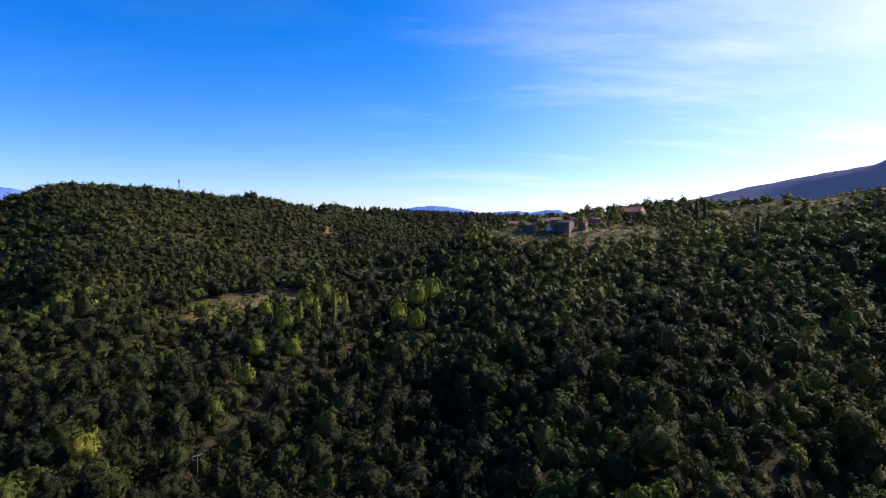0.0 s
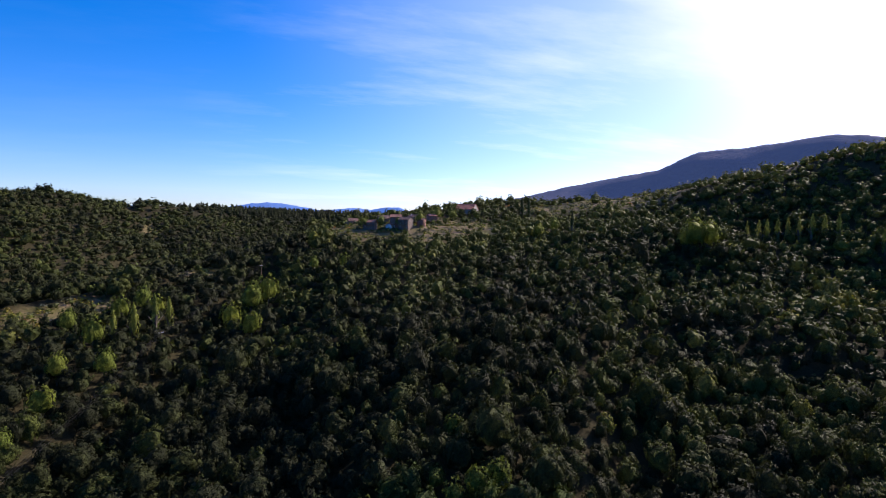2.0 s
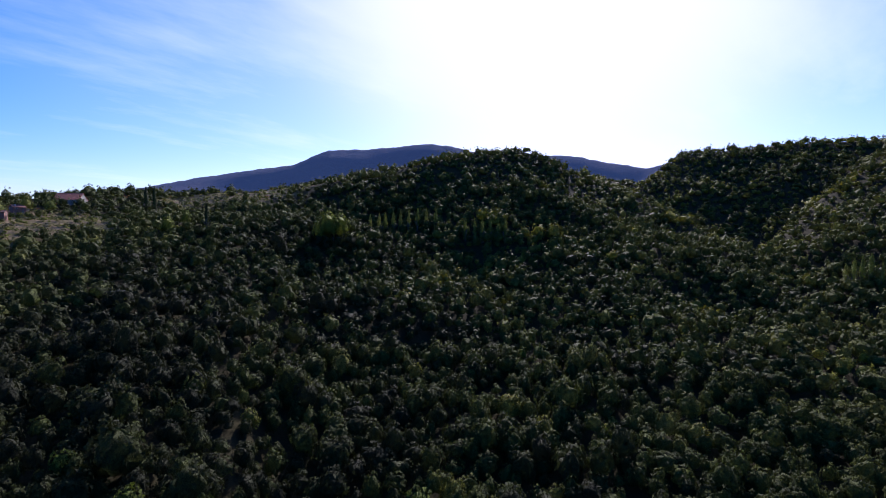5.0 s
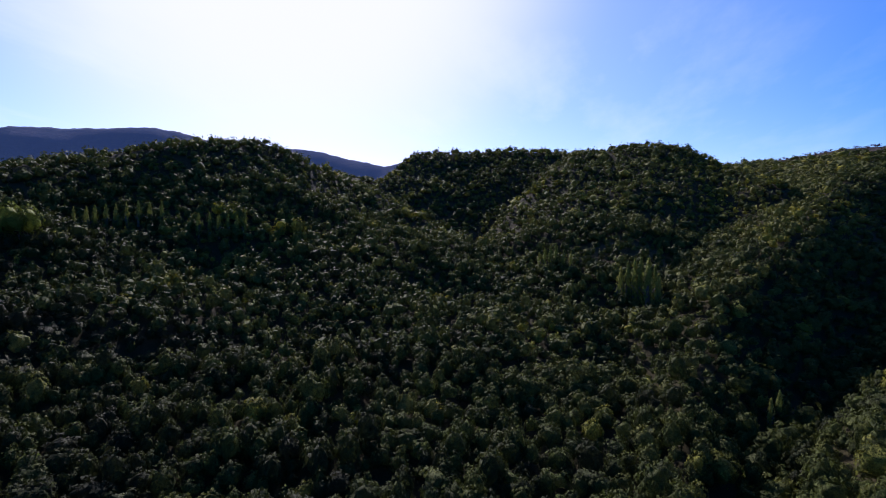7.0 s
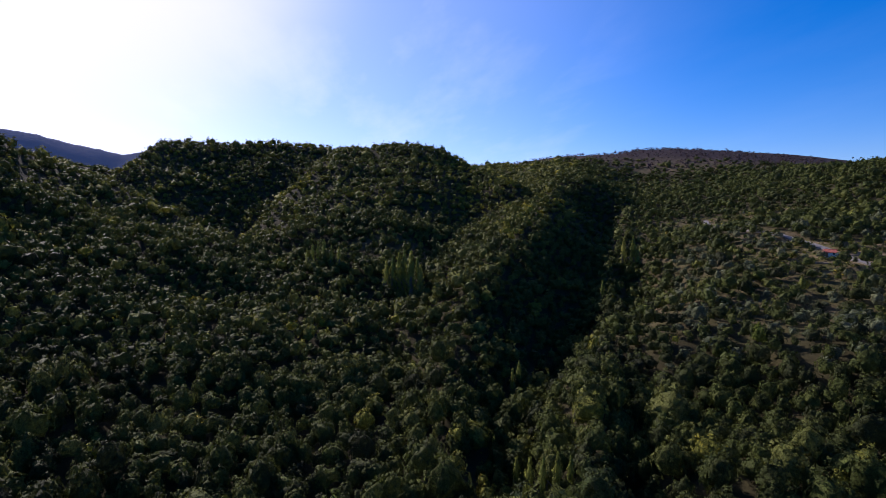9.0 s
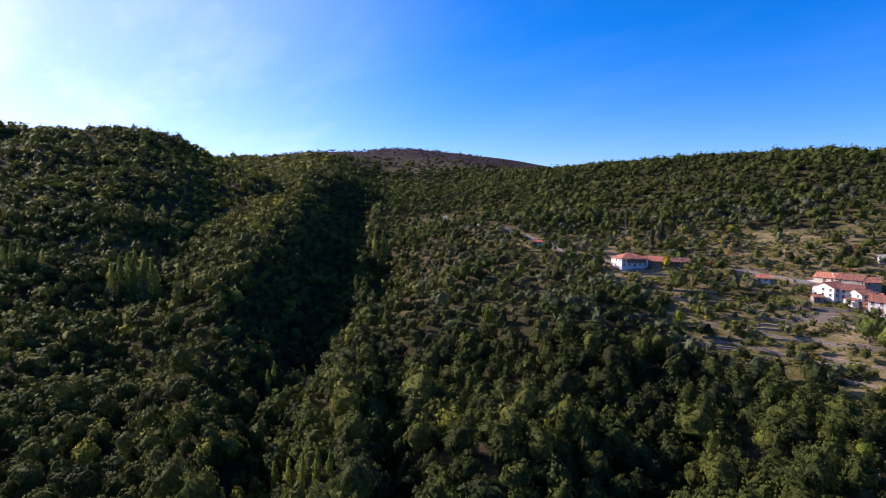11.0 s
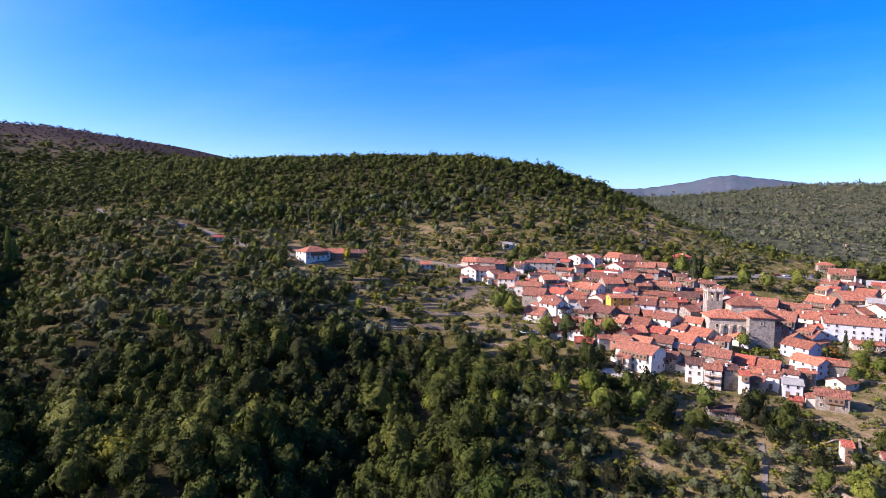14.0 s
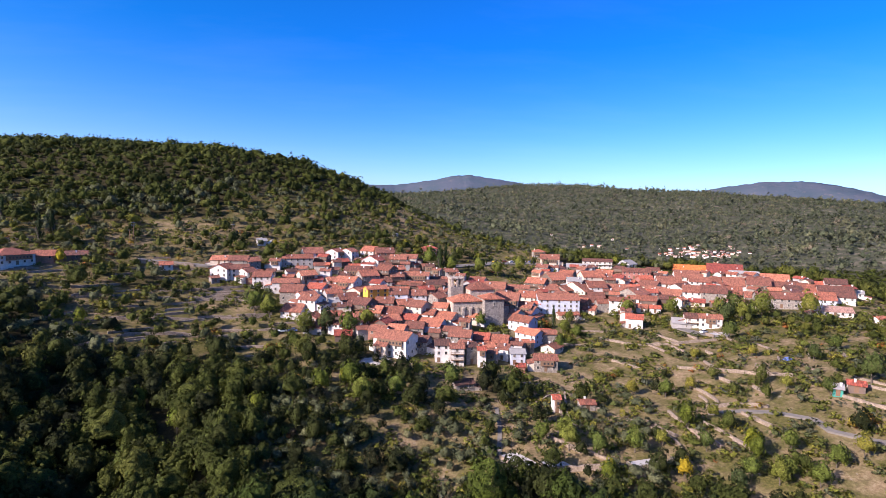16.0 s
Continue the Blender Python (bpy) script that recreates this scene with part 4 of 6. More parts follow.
    return tagged(ob, f"{COUNT[storeys]} {LOOK[wall]} building roofed with {COVER[roof]}", "house" if storeys > 1 or w > 7 else "shed", group)


def terrace(group, rows):
    for x, y, turn, w, d, storeys, roof, wall, hip in rows:
        house(x, y, turn, w, d, storeys, roof, wall, hip, group)


terrace("houses of the village", [
    (88.8, -337.8, -3, 10.0, 9.9, 1, "orange", "cream", 0),
    (82.2, -318.2, 69, 10.7, 10.9, 2, "orange", "white", 0),
    (76.6, -331.2, -5, 11.1, 10.3, 2, "brown", "stone", 0),
    (74.2, -319.1, 18, 10.0, 9.1, 2, "brown", "white", 0),
    (69.7, -330.4, 32, 7.1, 8.4, 2, "brown", "stone", 0),
    (69.1, -315.7, 52, 7.4, 8.5, 2, "brown", "white", 0),
    (66.2, -311.9, -18, 4.9, 4.7, 1, "brown", "redwall", 0),
    (85.4, -309.5, 35, 4.3, 4.3, 1, "brown", "stone", 0)])
terrace("houses of the village", [
    (44.8, -340.5, 7, 17.8, 8.9, 2, "orange", "grey", 0),
    (37.9, -358.0, 16, 12.4, 14.1, 1, "brown", "white", 0),
    (23.1, -356.8, 64, 10.2, 8.9, 2, "orange", "white", 0),
    (14.6, -359.7, 62, 8.8, 9.0, 2, "orange", "white", 0),
    (0.3, -373.6, -30, 10.0, 11.5, 1, "orange", "white", 0),
    (-8.4, -364.8, 7, 11.9, 13.6, 2, "brown", "brick", 0),
    (-1.2, -348.1, 60, 9.6, 12.0, 2, "red", "white", 0),
    (-17.7, -353.5, -11, 10.8, 10.4, 2, "brown", "wood", 0),
    (-25.5, -365.2, -12, 10.5, 10.4, 1, "brown", "cream", 0)])
terrace("houses of the village", [
    (59.7, -311.0, 1, 9.7, 11.3, 2, "orange", "white", 0),
    (57.6, -323.6, 2, 5.0, 4.7, 1, "brown", "stone", 0),
    (46.2, -304.8, 3, 14.2, 8.5, 2, "brown", "white", 0),
    (36.4, -314.6, 27, 9.1, 9.1, 2, "orange", "cream", 0),
    (30.7, -314.1, 12, 6.0, 6.4, 1, "red", "white", 0),
    (7.8, -326.4, -11, 15.0, 9.0, 2, "brown", "white", 0),
    (15.0, -323.9, -15, 6.8, 6.7, 1, "brown", "cream", 0),
    (13.0, -308.0, -23, 11.8, 11.6, 2, "orange", "white", 0),
    (2.4, -318.8, 20, 10.4, 12.0, 2, "orange", "stone", 0),
    (-8.9, -324.2, -32, 9.3, 10.9, 3, "orange", "wood", 0)])
terrace("houses of the village", [
    (-27.3, -326.4, -13, 15.1, 7.5, 2, "brown", "white", 0),
    (-14.1, -320.7, 17, 8.0, 8.9, 2, "brown", "wood", 0),
    (-36.8, -331.1, -14, 7.7, 8.8, 1, "brown", "stone", 0),
    (22.2, -314.9, 24, 7.3, 7.0, 1, "orange", "cream", 0),
    (-6.1, -317.7, 5, 10.3, 11.2, 1, "brown", "cream", 0),
    (-21.2, -316.0, -8, 17.0, 6.8, 1, "orange", "stone", 0),
    (-36.9, -313.5, -1, 10.3, 10.6, 2, "brown", "white", 0),
    (-43.1, -330.3, -25, 8.3, 8.2, 1, "orange", "cream", 0)])
terrace("houses of the village", [
    (40.8, -294.2, -7, 11.4, 13.0, 2, "brown", "stone", 0),
    (29.1, -303.8, -25, 9.9, 9.2, 1, "red", "white", 0),
    (33.7, -288.2, 37, 9.4, 9.8, 2, "orange", "blue", 0),
    (29.8, -278.9, -29, 10.2, 9.2, 3, "brown", "white", 0),
    (37.6, -277.0, -17, 10.2, 12.2, 1, "brown", "white", 0),
    (12.9, -286.0, 23, 9.9, 10.5, 2, "orange", "wood", 0),
    (4.6, -280.5, -29, 11.3, 11.7, 2, "brown", "wood", 0),
    (18.4, -304.6, -5, 8.8, 8.3, 1, "orange", "stone", 0),
    (7.2, -302.0, 56, 9.8, 9.4, 1, "orange", "cream", 0),
    (18.7, -281.8, 10, 5.9, 7.0, 2, "grey", "white", 0)])
terrace("houses of the village", [
    (-2.4, -293.1, 22, 11.8, 7.1, 3, "orange", "yellow", 0),
    (-14.2, -305.9, -7, 14.1, 7.0, 1, "orange", "stone", 0),
    (-15.2, -294.7, -5, 9.6, 10.5, 2, "brown", "blue", 0),
    (-24.5, -295.0, 1, 10.2, 10.0, 2, "brown", "white", 0),
    (-7.4, -288.1, -9, 9.4, 9.7, 1, "brown", "stone", 0),
    (-17.6, -287.6, 16, 9.4, 9.3, 1, "orange", "stone", 0),
    (-1.2, -276.7, -20, 10.6, 11.3, 1, "orange", "wood", 0),
    (-12.1, -276.5, -18, 9.5, 11.2, 1, "orange", "stone", 0),
    (-24.6, -280.4, -35, 9.2, 10.6, 2, "brown", "cream", 0),
    (-35.2, -292.9, 48, 9.6, 9.3, 2, "brown", "stone", 0)])
terrace("houses of the village", [
    (-9.2, -267.4, 18, 8.7, 9.4, 1, "orange", "stone", 0),
    (-19.5, -270.5, -24, 9.3, 9.1, 1, "red", "stone", 0),
    (-29.1, -277.1, -26, 9.1, 9.1, 1, "orange", "white", 0),
    (-36.5, -280.0, -25, 8.1, 8.0, 2, "orange", "cream", 0),
    (1.6, -266.7, -30, 7.1, 6.5, 1, "brown", "brick", 0),
    (-30.4, -264.9, -27, 11.2, 12.5, 1, "orange", "blue", 0),
    (-21.4, -261.3, -13, 9.0, 10.1, 1, "brown", "stone", 0),
    (-38.6, -273.1, -33, 10.0, 11.9, 1, "orange", "cream", 0),
    (-12.4, -251.5, -23, 8.2, 7.4, 2, "orange", "stone", 0),
    (-4.0, -249.3, -26, 8.1, 8.0, 2, "brown", "brick", 0)])
terrace("houses of the village", [
    (-10.9, -235.1, -31, 15.8, 11.8, 3, "brown", "white", 0),
    (-22.7, -239.1, -25, 6.9, 8.2, 2, "brown", "stone", 0),
    (-30.6, -229.4, -6, 6.2, 7.0, 3, "brown", "white", 0),
    (-36.6, -226.2, -7, 5.9, 6.1, 3, "brown", "balcony", 0),
    (-42.6, -228.3, 9, 4.9, 5.4, 3, "brown", "stone", 0),
    (-47.0, -224.3, -9, 3.5, 4.0, 3, "red", "white", 0),
    (-52.3, -227.9, -23, 4.9, 5.3, 2, "brown", "stone", 0),
    (-59.3, -233.6, -34, 5.5, 6.5, 2, "brown", "white", 0),
    (-63.8, -229.1, -6, 6.4, 6.3, 2, "grey", "blue", 0),
    (-74.2, -221.7, -11, 9.8, 6.9, 2, "brown", "stone", 0)])
terrace("houses of the village", [
    (-62.9, -220.3, -11, 3.9, 4.0, 1, "red", "brick", 0),
    (-35.2, -201.3, 10, 7.4, 4.5, 1, "brown", "stone", 0),
    (-5.2, -231.4, -29, 5.3, 5.7, 2, "brown", "cream", 0),
    (-36.9, -258.7, -16, 14.0, 7.0, 1, "brown", "stone", 0),
    (-41.6, -246.6, -20, 10.1, 9.5, 2, "brown", "stone", 0),
    (-51.9, -250.8, -20, 8.8, 9.5, 1, "red", "stone", 0),
    (-59.3, -248.3, -19, 10.8, 10.8, 1, "orange", "stone", 0),
    (-66.4, -248.2, -9, 5.4, 5.1, 1, "brown", "white", 0),
    (-76.3, -251.8, -52, 11.6, 8.1, 2, "orange", "blue", 0),
    (-77.3, -267.7, -46, 11.7, 9.4, 2, "orange", "blue", 0)])
terrace("houses of the village", [
    (-84.3, -286.9, -41, 12.0, 13.6, 1, "brown", "blue", 0),
    (-84.0, -288.1, -36, 9.8, 9.9, 2, "brown", "white", 0),
    (-45.2, -275.9, -25, 20.9, 5.2, 1, "orange", "cream", 0),
    (-74.1, -317.9, -21, 12.5, 13.4, 2, "brown", "stone", 0),
    (-87.0, -320.4, -19, 17.2, 6.9, 2, "brown", "stone", 0),
    (-75.4, -292.5, -22, 12.7, 13.1, 3, "brown", "stone", 0),
    (-91.2, -305.5, -35, 11.6, 11.9, 2, "orange", "cream", 0),
    (-104.5, -294.5, -8, 22.7, 12.5, 3, "brown", "blue", 0),
    (-106.3, -281.7, -1, 11.5, 4.6, 1, "orange", "cream", 0),
    (-67.3, -337.9, -29, 9.9, 9.2, 1, "orange", "cream", 0)])
terrace("houses of the village", [
    (-132.0, -418.9, -7, 9.3, 8.3, 2, "orange", "stone", 1),
    (-134.5, -398.3, -15, 13.7, 12.6, 2, "brown", "cream", 0),
    (-134.4, -380.7, 36, 9.3, 8.8, 1, "brown", "white", 0),
    (-152.4, -387.3, -19, 15.9, 9.6, 1, "grey", "grey", 0),
    (-172.2, -397.7, -19, 21.6, 7.6, 2, "brown", "balcony", 0),
    (-198.9, -403.3, 29, 10.3, 12.3, 1, "grey", "white", 0),
    (-187.0, -364.0, -24, 18.8, 9.4, 2, "brown", "redwall", 0),
    (-188.3, -354.1, -8, 9.2, 8.4, 1, "red", "redwall", 0),
    (-122.5, -347.6, 11, 15.5, 16.3, 2, "orange", "wood", 0),
    (-105.5, -335.4, -35, 12.1, 12.1, 2, "orange", "wood", 0)])
terrace("houses of the village", [
    (-129.2, -333.4, -13, 8.9, 8.1, 3, "grey", "white", 0),
    (-148.6, -352.5, -3, 14.6, 14.5, 2, "orange", "cream", 0),
    (-142.0, -330.8, -3, 11.7, 14.1, 2, "orange", "white", 0),
    (-132.7, -332.1, 33, 16.4, 19.7, 1, "brown", "cream", 0),
    (-148.3, -332.1, -18, 9.7, 9.4, 1, "brown", "white", 0),
    (-136.7, -316.3, -17, 9.9, 10.1, 1, "brown", "wood", 0),
    (-130.6, -307.7, -13, 12.8, 11.7, 1, "brown", "white", 0),
    (-139.4, -290.4, -20, 10.5, 7.3, 3, "orange", "white", 0),
    (-157.8, -331.8, -19, 14.1, 14.5, 1, "brown", "stone", 0),
    (-159.4, -312.1, 28, 12.7, 14.9, 2, "brown", "stone", 0)])
terrace("houses of the village", [
    (-153.6, -290.6, -24, 5.7, 6.5, 1, "orange", "cream", 0),
    (-159.7, -287.3, -24, 5.7, 5.9, 1, "red", "white", 0),
    (-180.8, -324.1, -59, 12.8, 11.7, 1, "brown", "blue", 0),
    (-184.3, -313.5, -38, 12.5, 12.2, 1, "brown", "wood", 0),
    (-183.8, -338.4, -47, 11.8, 13.4, 1, "brown", "cream", 0),
    (-197.7, -339.6, -24, 15.0, 17.5, 1, "brown", "white", 0),
    (-137.1, -366.9, -38, 9.7, 9.7, 1, "orange", "stone", 0),
    (-165.9, -369.6, -32, 11.6, 12.4, 1, "orange", "stone", 0),
    (-110.3, -330.1, 2, 12.0, 12.2, 1, "brown", "white", 0),
    (-121.4, -330.0, 35, 10.1, 11.1, 1, "orange", "stone", 0)])
terrace("houses of the village", [
    (-244.9, -380.8, -29, 34.7, 17.3, 1, "bright", "cream", 0),
    (-218.2, -352.8, -24, 15.9, 18.1, 1, "brown", "white", 0),
    (-212.2, -327.6, -27, 12.7, 10.2, 2, "brown", "white", 0),
    (-230.3, -328.3, -39, 13.8, 11.1, 1, "orange", "white", 0),
    (-193.0, -317.0, 24, 12.1, 11.0, 2, "brown", "white", 0),
    (-194.6, -304.3, -29, 13.8, 14.1, 2, "brown", "white", 0),
    (-202.1, -297.9, -30, 13.8, 14.2, 2, "brown", "stone", 0),
    (-215.1, -300.8, -31, 12.0, 14.2, 1, "orange", "white", 0),
    (-232.5, -316.8, -30, 18.8, 20.2, 1, "brown", "stone", 0),
    (-261.2, -373.6, -31, 23.6, 27.9, 1, "red", "white", 0),
    (-262.7, -353.8, -33, 18.6, 9.3, 1, "grey", "white", 0)])
terrace("houses of the village", [
    (-260.3, -321.1, -33, 15.8, 15.0, 1, "orange", "white", 0),
    (-250.9, -299.0, -32, 20.9, 10.5, 1, "brown", "wood", 0),
    (-224.1, -269.4, -26, 26.8, 12.1, 2, "brown", "stonebig", 0),
    (-255.2, -283.2, -34, 16.1, 15.9, 1, "orange", "brick", 0),
    (-245.9, -269.5, -32, 14.7, 15.3, 1, "orange", "blue", 0),
    (-260.6, -274.8, -33, 16.7, 19.5, 1, "brown", "balcony", 0),
    (-234.7, -247.6, -29, 15.7, 9.4, 1, "pink", "white", 0),
    (-282.5, -282.7, -40, 6.9, 6.8, 1, "grey", "white", 0),
    (-164.0, -257.4, -24, 7.9, 8.1, 2, "brown", "balcony", 0),
    (-169.6, -251.3, -26, 10.4, 6.3, 2, "brown", "white", 0)])
terrace("houses of the village", [
    (-158.8, -259.4, -23, 8.7, 8.4, 1, "grey", "grey", 0),
    (-242.9, -229.6, 8, 5.8, 6.6, 1, "orange", "white", 0),
    (-76.0, -180.2, -5, 5.2, 4.2, 1, "orange", "stone", 0),
    (-65.0, -181.0, -5, 2.4, 4.0, 2, "red", "white", 0),
    (-156.3, -153.9, -40, 4.6, 4.0, 1, "red", "wood", 0),
    (-150.3, -154.6, -39, 2.7, 4.0, 1, "grey", "greenwall", 0),
    (-41.5, -390.8, -2, 10.5, 8.4, 2, "red", "brick", 1),
    (72.7, -374.2, 21, 5.8, 5.9, 1, "grey", "white", 0),
    (-278.9, -293.8, -36, 10.9, 11.4, 2, "brown", "white", 0),
    (-235.1, -303.4, -32, 12.5, 14.5, 2, "brown", "stone", 0),
    (-220.2, -286.4, -30, 10.4, 10.2, 1, "brown", "stone", 0)])
terrace("houses along the road", [
    (182.8, -301.7, 59, 16.9, 13.5, 2, "orange", "white", 1),
    (172.8, -313.1, 21, 10.3, 11.2, 1, "orange", "brick", 0),
    (163.0, -319.6, 23, 15.8, 9.5, 1, "brown", "wood", 0),
    (115.1, -323.5, 20, 6.6, 6.3, 1, "orange", "white", 0)])
terrace("houses of the hamlet", [
    (67.7, 529.7, 179, 9.0, 10.5, 1, "brown", "brick", 0),
    (72.2, 454.3, 156, 9.8, 9.2, 2, "brown", "wood", 0),
    (94.8, 456.3, 158, 8.8, 10.4, 3, "brown", "brick", 0),
    (101.1, 446.7, 142, 9.3, 10.2, 3, "brown", "wood", 0),
    (119.4, 493.8, 136, 8.0, 9.2, 2, "brown", "wood", 0),
    (88.7, 451.4, -136, 5.2, 5.7, 1, "orange", "white", 0),
    (137.2, 495.4, -175, 7.9, 8.2, 2, "brown", "brick", 0),
    (93.6, 509.5, 176, 10.0, 11.8, 1, "brown", "wood", 0),
    (116.3, 453.3, 148, 5.9, 6.8, 2, "brown", "brick", 0),
    (185.7, 534.7, 143, 18.8, 22.1, 1, "red", "stone", 0)])
terrace("houses along the road", [
    (251.4, -296.9, 40, 6.7, 6.1, 1, "red", "white", 0)])


def church():
    """The parish church: nave with lean-to, tall crossing, apse and belfry."""
    ob = new("church")
    z = gz(-54, -281)
    ob.matrix_world = pose(-54, -281, z, 0, 0, 8) @ Matrix.Scale(1.3, 4)
    FOOTPRINTS.append((-54, -281, 17, 12, 8))
    stone, pale = WALLS["stonebig"], plaster("pale_granite", (0.46, 0.385, 0.31), (0.34, 0.285, 0.235), joints=1.2)

    def block(name, cx, cy, w, d, top, mat, rise, roof_name):
        bm = bmesh.new()
        box(bm, 0, 0, (top - 8) / 2, w, d, top + 8)
        b = part(name, bm, mat, ob)
        b.matrix_basis = pose(cx, cy, 0)
        bm = bmesh.new()
        hip_roof(bm, w, d, top, rise)
        r = part(roof_name, bm, ROOFS["orange"], ob)
        r.matrix_basis = pose(cx, cy, 0)
        return b

    block("nave", 4.5, 1.5, 12.0, 9.0, 7.4, pale, 2.4, "nave_roof")
    block("crossing", -3.0, -3.5, 10.0, 9.5, 11.4, pale, 2.8, "crossing_roof")
    block("apse", -5.4, 5.2, 8.0, 8.0, 8.6, stone, 2.0, "apse_roof")
    block("side_chapel", -11.0, 4.6, 3.4, 3.4, 5.4, stone, 0.9, "chapel_roof")
    for k in range(3):
        bm = bmesh.new()
        box(bm, 0, 0, 1.0, 1.0, 1.2, 8.5)
        b = part("buttress", bm, pale, ob)
        b.matrix_basis = pose(0.8 + 2.9 * k, 6.4, 0)
        win = set_window(ob, 2.2 + 2.9 * k, 6.02, 4.0, 0, (0.8, 1, 1.1))
    set_window(ob, -5.4, 9.22, 6.2, 0, (0.8, 1, 1.2))
    # belfry
    cx, cy, s = 5.8, -7.0, 5.2
    bm = bmesh.new()
    box(bm, 0, 0, 3.0, s, s, 18.0)
    tower = part("tower", bm, stone, ob, "square granite bell tower")
    tower.matrix_basis = pose(cx, cy, 0)
    bm = bmesh.new()
    for i in (-1, 1):
        for j in (-1, 1):
            box(bm, i * (s / 2 - 0.55), j * (s / 2 - 0.55), 13.6, 1.1, 1.1, 3.2)
    for i in (-1, 1):
        box(bm, 0, i * (s / 2 - 0.4), 13.6, 0.8, 0.8, 3.2)
        box(bm, i * (s / 2 - 0.4), 0, 13.6, 0.8, 0.8, 3.2)
    box(bm, 0, 0, 15.4, s + 0.5, s + 0.5, 0.45)
    for i in (-1, 1):
        for j in (-1, 0, 1):
            box(bm, j * (s / 2 - 0.1), i * (s / 2 - 0.1), 16.0, 0.5, 0.5, 0.8)
            if j == 0:
                box(bm, i * (s / 2 - 0.1), 0, 16.0, 0.5, 0.5, 0.8)
    part("belfry", bm, pale, tower, "open belfry with corner pinnacles")
    bm = bmesh.new()
    bmesh.ops.create_cone(bm, segments=12, radius1=0.7, radius2=0.3, depth=1.0, cap_ends=True, matrix=Matrix.Translation((0, 0, 14.0)))
    part("bell", bm, simple("bronze", (0.25, 0.16, 0.07), 0.4, 0.9), tower, "bronze bell")
    return tagged(ob, "large granite parish church with orange hipped roofs and belfry", "church")


church()


# ---- roads, walls and small works ----
def strip(points, step=4.0):
    """Evenly spaced places along a bent line, with their sideways direction."""
    pts = [Vector((*p, 0)) for p in points]
    out = []
    for a, b in zip(pts, pts[1:]):
        n = max(1, int((b - a).length / step))
        for k in range(n):
            out.append(a.lerp(b, k / n))
    out.append(pts[-1])
    sides = []
    for i, p in enumerate(out):
        d = (out[min(i + 1, len(out) - 1)] - out[max(i - 1, 0)]).normalized()
        sides.append(Vector((-d.y, d.x, 0)))
    return out, sides


def lane(points, width):
    mid, side = strip(points)
    bm = bmesh.new()
    rows = []
    for p, s in zip(mid, side):
        row = []
        for u in (-0.5, 0.5):
            q = p + s * width * u
            z = max(gz(p.x, p.y), gz(q.x, q.y)) + 0.25
            row += [bm.verts.new((q.x, q.y, z)), bm.verts.new((q.x, q.y, z - 2.0))]
        rows.append(row)
        FOOTPRINTS.append((p.x, p.y, width / 2 + 1.2, width / 2 + 1.2, 0))
    for a, b in zip(rows, rows[1:]):
        bm.faces.new((a[0], b[0], b[2], a[2]))
        bm.faces.new((a[1], b[1], b[0], a[0]))
        bm.faces.new((a[2], b[2], b[3], a[3]))
    bmesh.ops.recalc_face_normals(bm, faces=bm.faces)
    me = bpy.data.meshes.new("road")
    bm.to_mesh(me)
    bm.free()
    me.materials.append(M_ROAD)
    return tagged(new("road", me), "narrow worn road cut into the hillside", "road", kind="structure")


def wall_mesh(points, height, thick=0.6, seed=1):
    g = rnd(seed)
    mid, side = strip(points, 1.6)
    bm = bmesh.new()
    rows = []
    for p, s in zip(mid, side):
        z = gz(p.x, p.y)
        top = z + height * g.uniform(0.75, 1.1)
        t = thick * g.uniform(0.85, 1.15) / 2
        rows.append([bm.verts.new((p.x + s.x * t * u, p.y + s.y * t * u, h)) for u, h in ((-1.25, z - 1.2), (-1, top), (1, top + g.uniform(-0.08, 0.08)), (1.25, z - 1.2))])
    for a, b in zip(rows, rows[1:]):
        for k in range(3):
            bm.faces.new((a[k], b[k], b[k + 1], a[k + 1]))
    bm.faces.new(rows[0])
    bm.faces.new(rows[-1][::-1])
    bmesh.ops.recalc_face_normals(bm, faces=bm.faces)
    me = bpy.data.meshes.new("terrace_wall")
    bm.to_mesh(me)
    bm.free()
    me.materials.append(M_DRYSTONE)
    return me


def dry_wall(points, height):
    ob = new("terrace_wall", wall_mesh(points, height, seed=len(bpy.data.objects)))
    for x, y in points:
        FOOTPRINTS.append((x, y, 1.2, 1.2, 0))
    return tagged(ob, "low grey dry-stone terrace wall on the slope", "wall", "terrace walls")


def contour_wall(x, y, length, height):
    """A terrace wall that keeps its level along the slope."""
    pts = [(x, y)]
    for k in range(int(length / 3)):
        px, py = pts[-1]
        gx, gy = gz(px + 1, py) - gz(px - 1, py), gz(px, py + 1) - gz(px, py - 1)
        n = math.hypot(gx, gy) or 1
        pts.append((px - gy / n * 3, py + gx / n * 3))
    return dry_wall(pts, height)


def power_pole(x, y, h):
    ob = new("power_pole")
    ob.matrix_world = pose(x, y, gz(x, y), 0, 0, 40)
    bm = bmesh.new()
    bmesh.ops.create_cone(bm, segments=8, radius1=0.22, radius2=0.13, depth=h + 1, cap_ends=True, matrix=Matrix.Translation((0, 0, h / 2)))
    part("pole", bm, M_TIMBER, ob)
    bm = bmesh.new()
    box(bm, 0, 0, h - 0.2, 2.4, 0.16, 0.16)
    arm = part("crossarm", bm, M_STEEL, ob)
    for k in (-1, 0, 1):
        bm = bmesh.new()
        bmesh.ops.create_cone(bm, segments=8, radius1=0.09, radius2=0.05, depth=0.35, cap_ends=True, matrix=Matrix.Translation((k * 1.05, 0, h + 0.05)))
        part("insulator", bm, simple("glass_insulator", (0.25, 0.3, 0.28), 0.2), arm)
    return tagged(ob, "wooden power pole with steel crossarm", "power pole", "power poles")


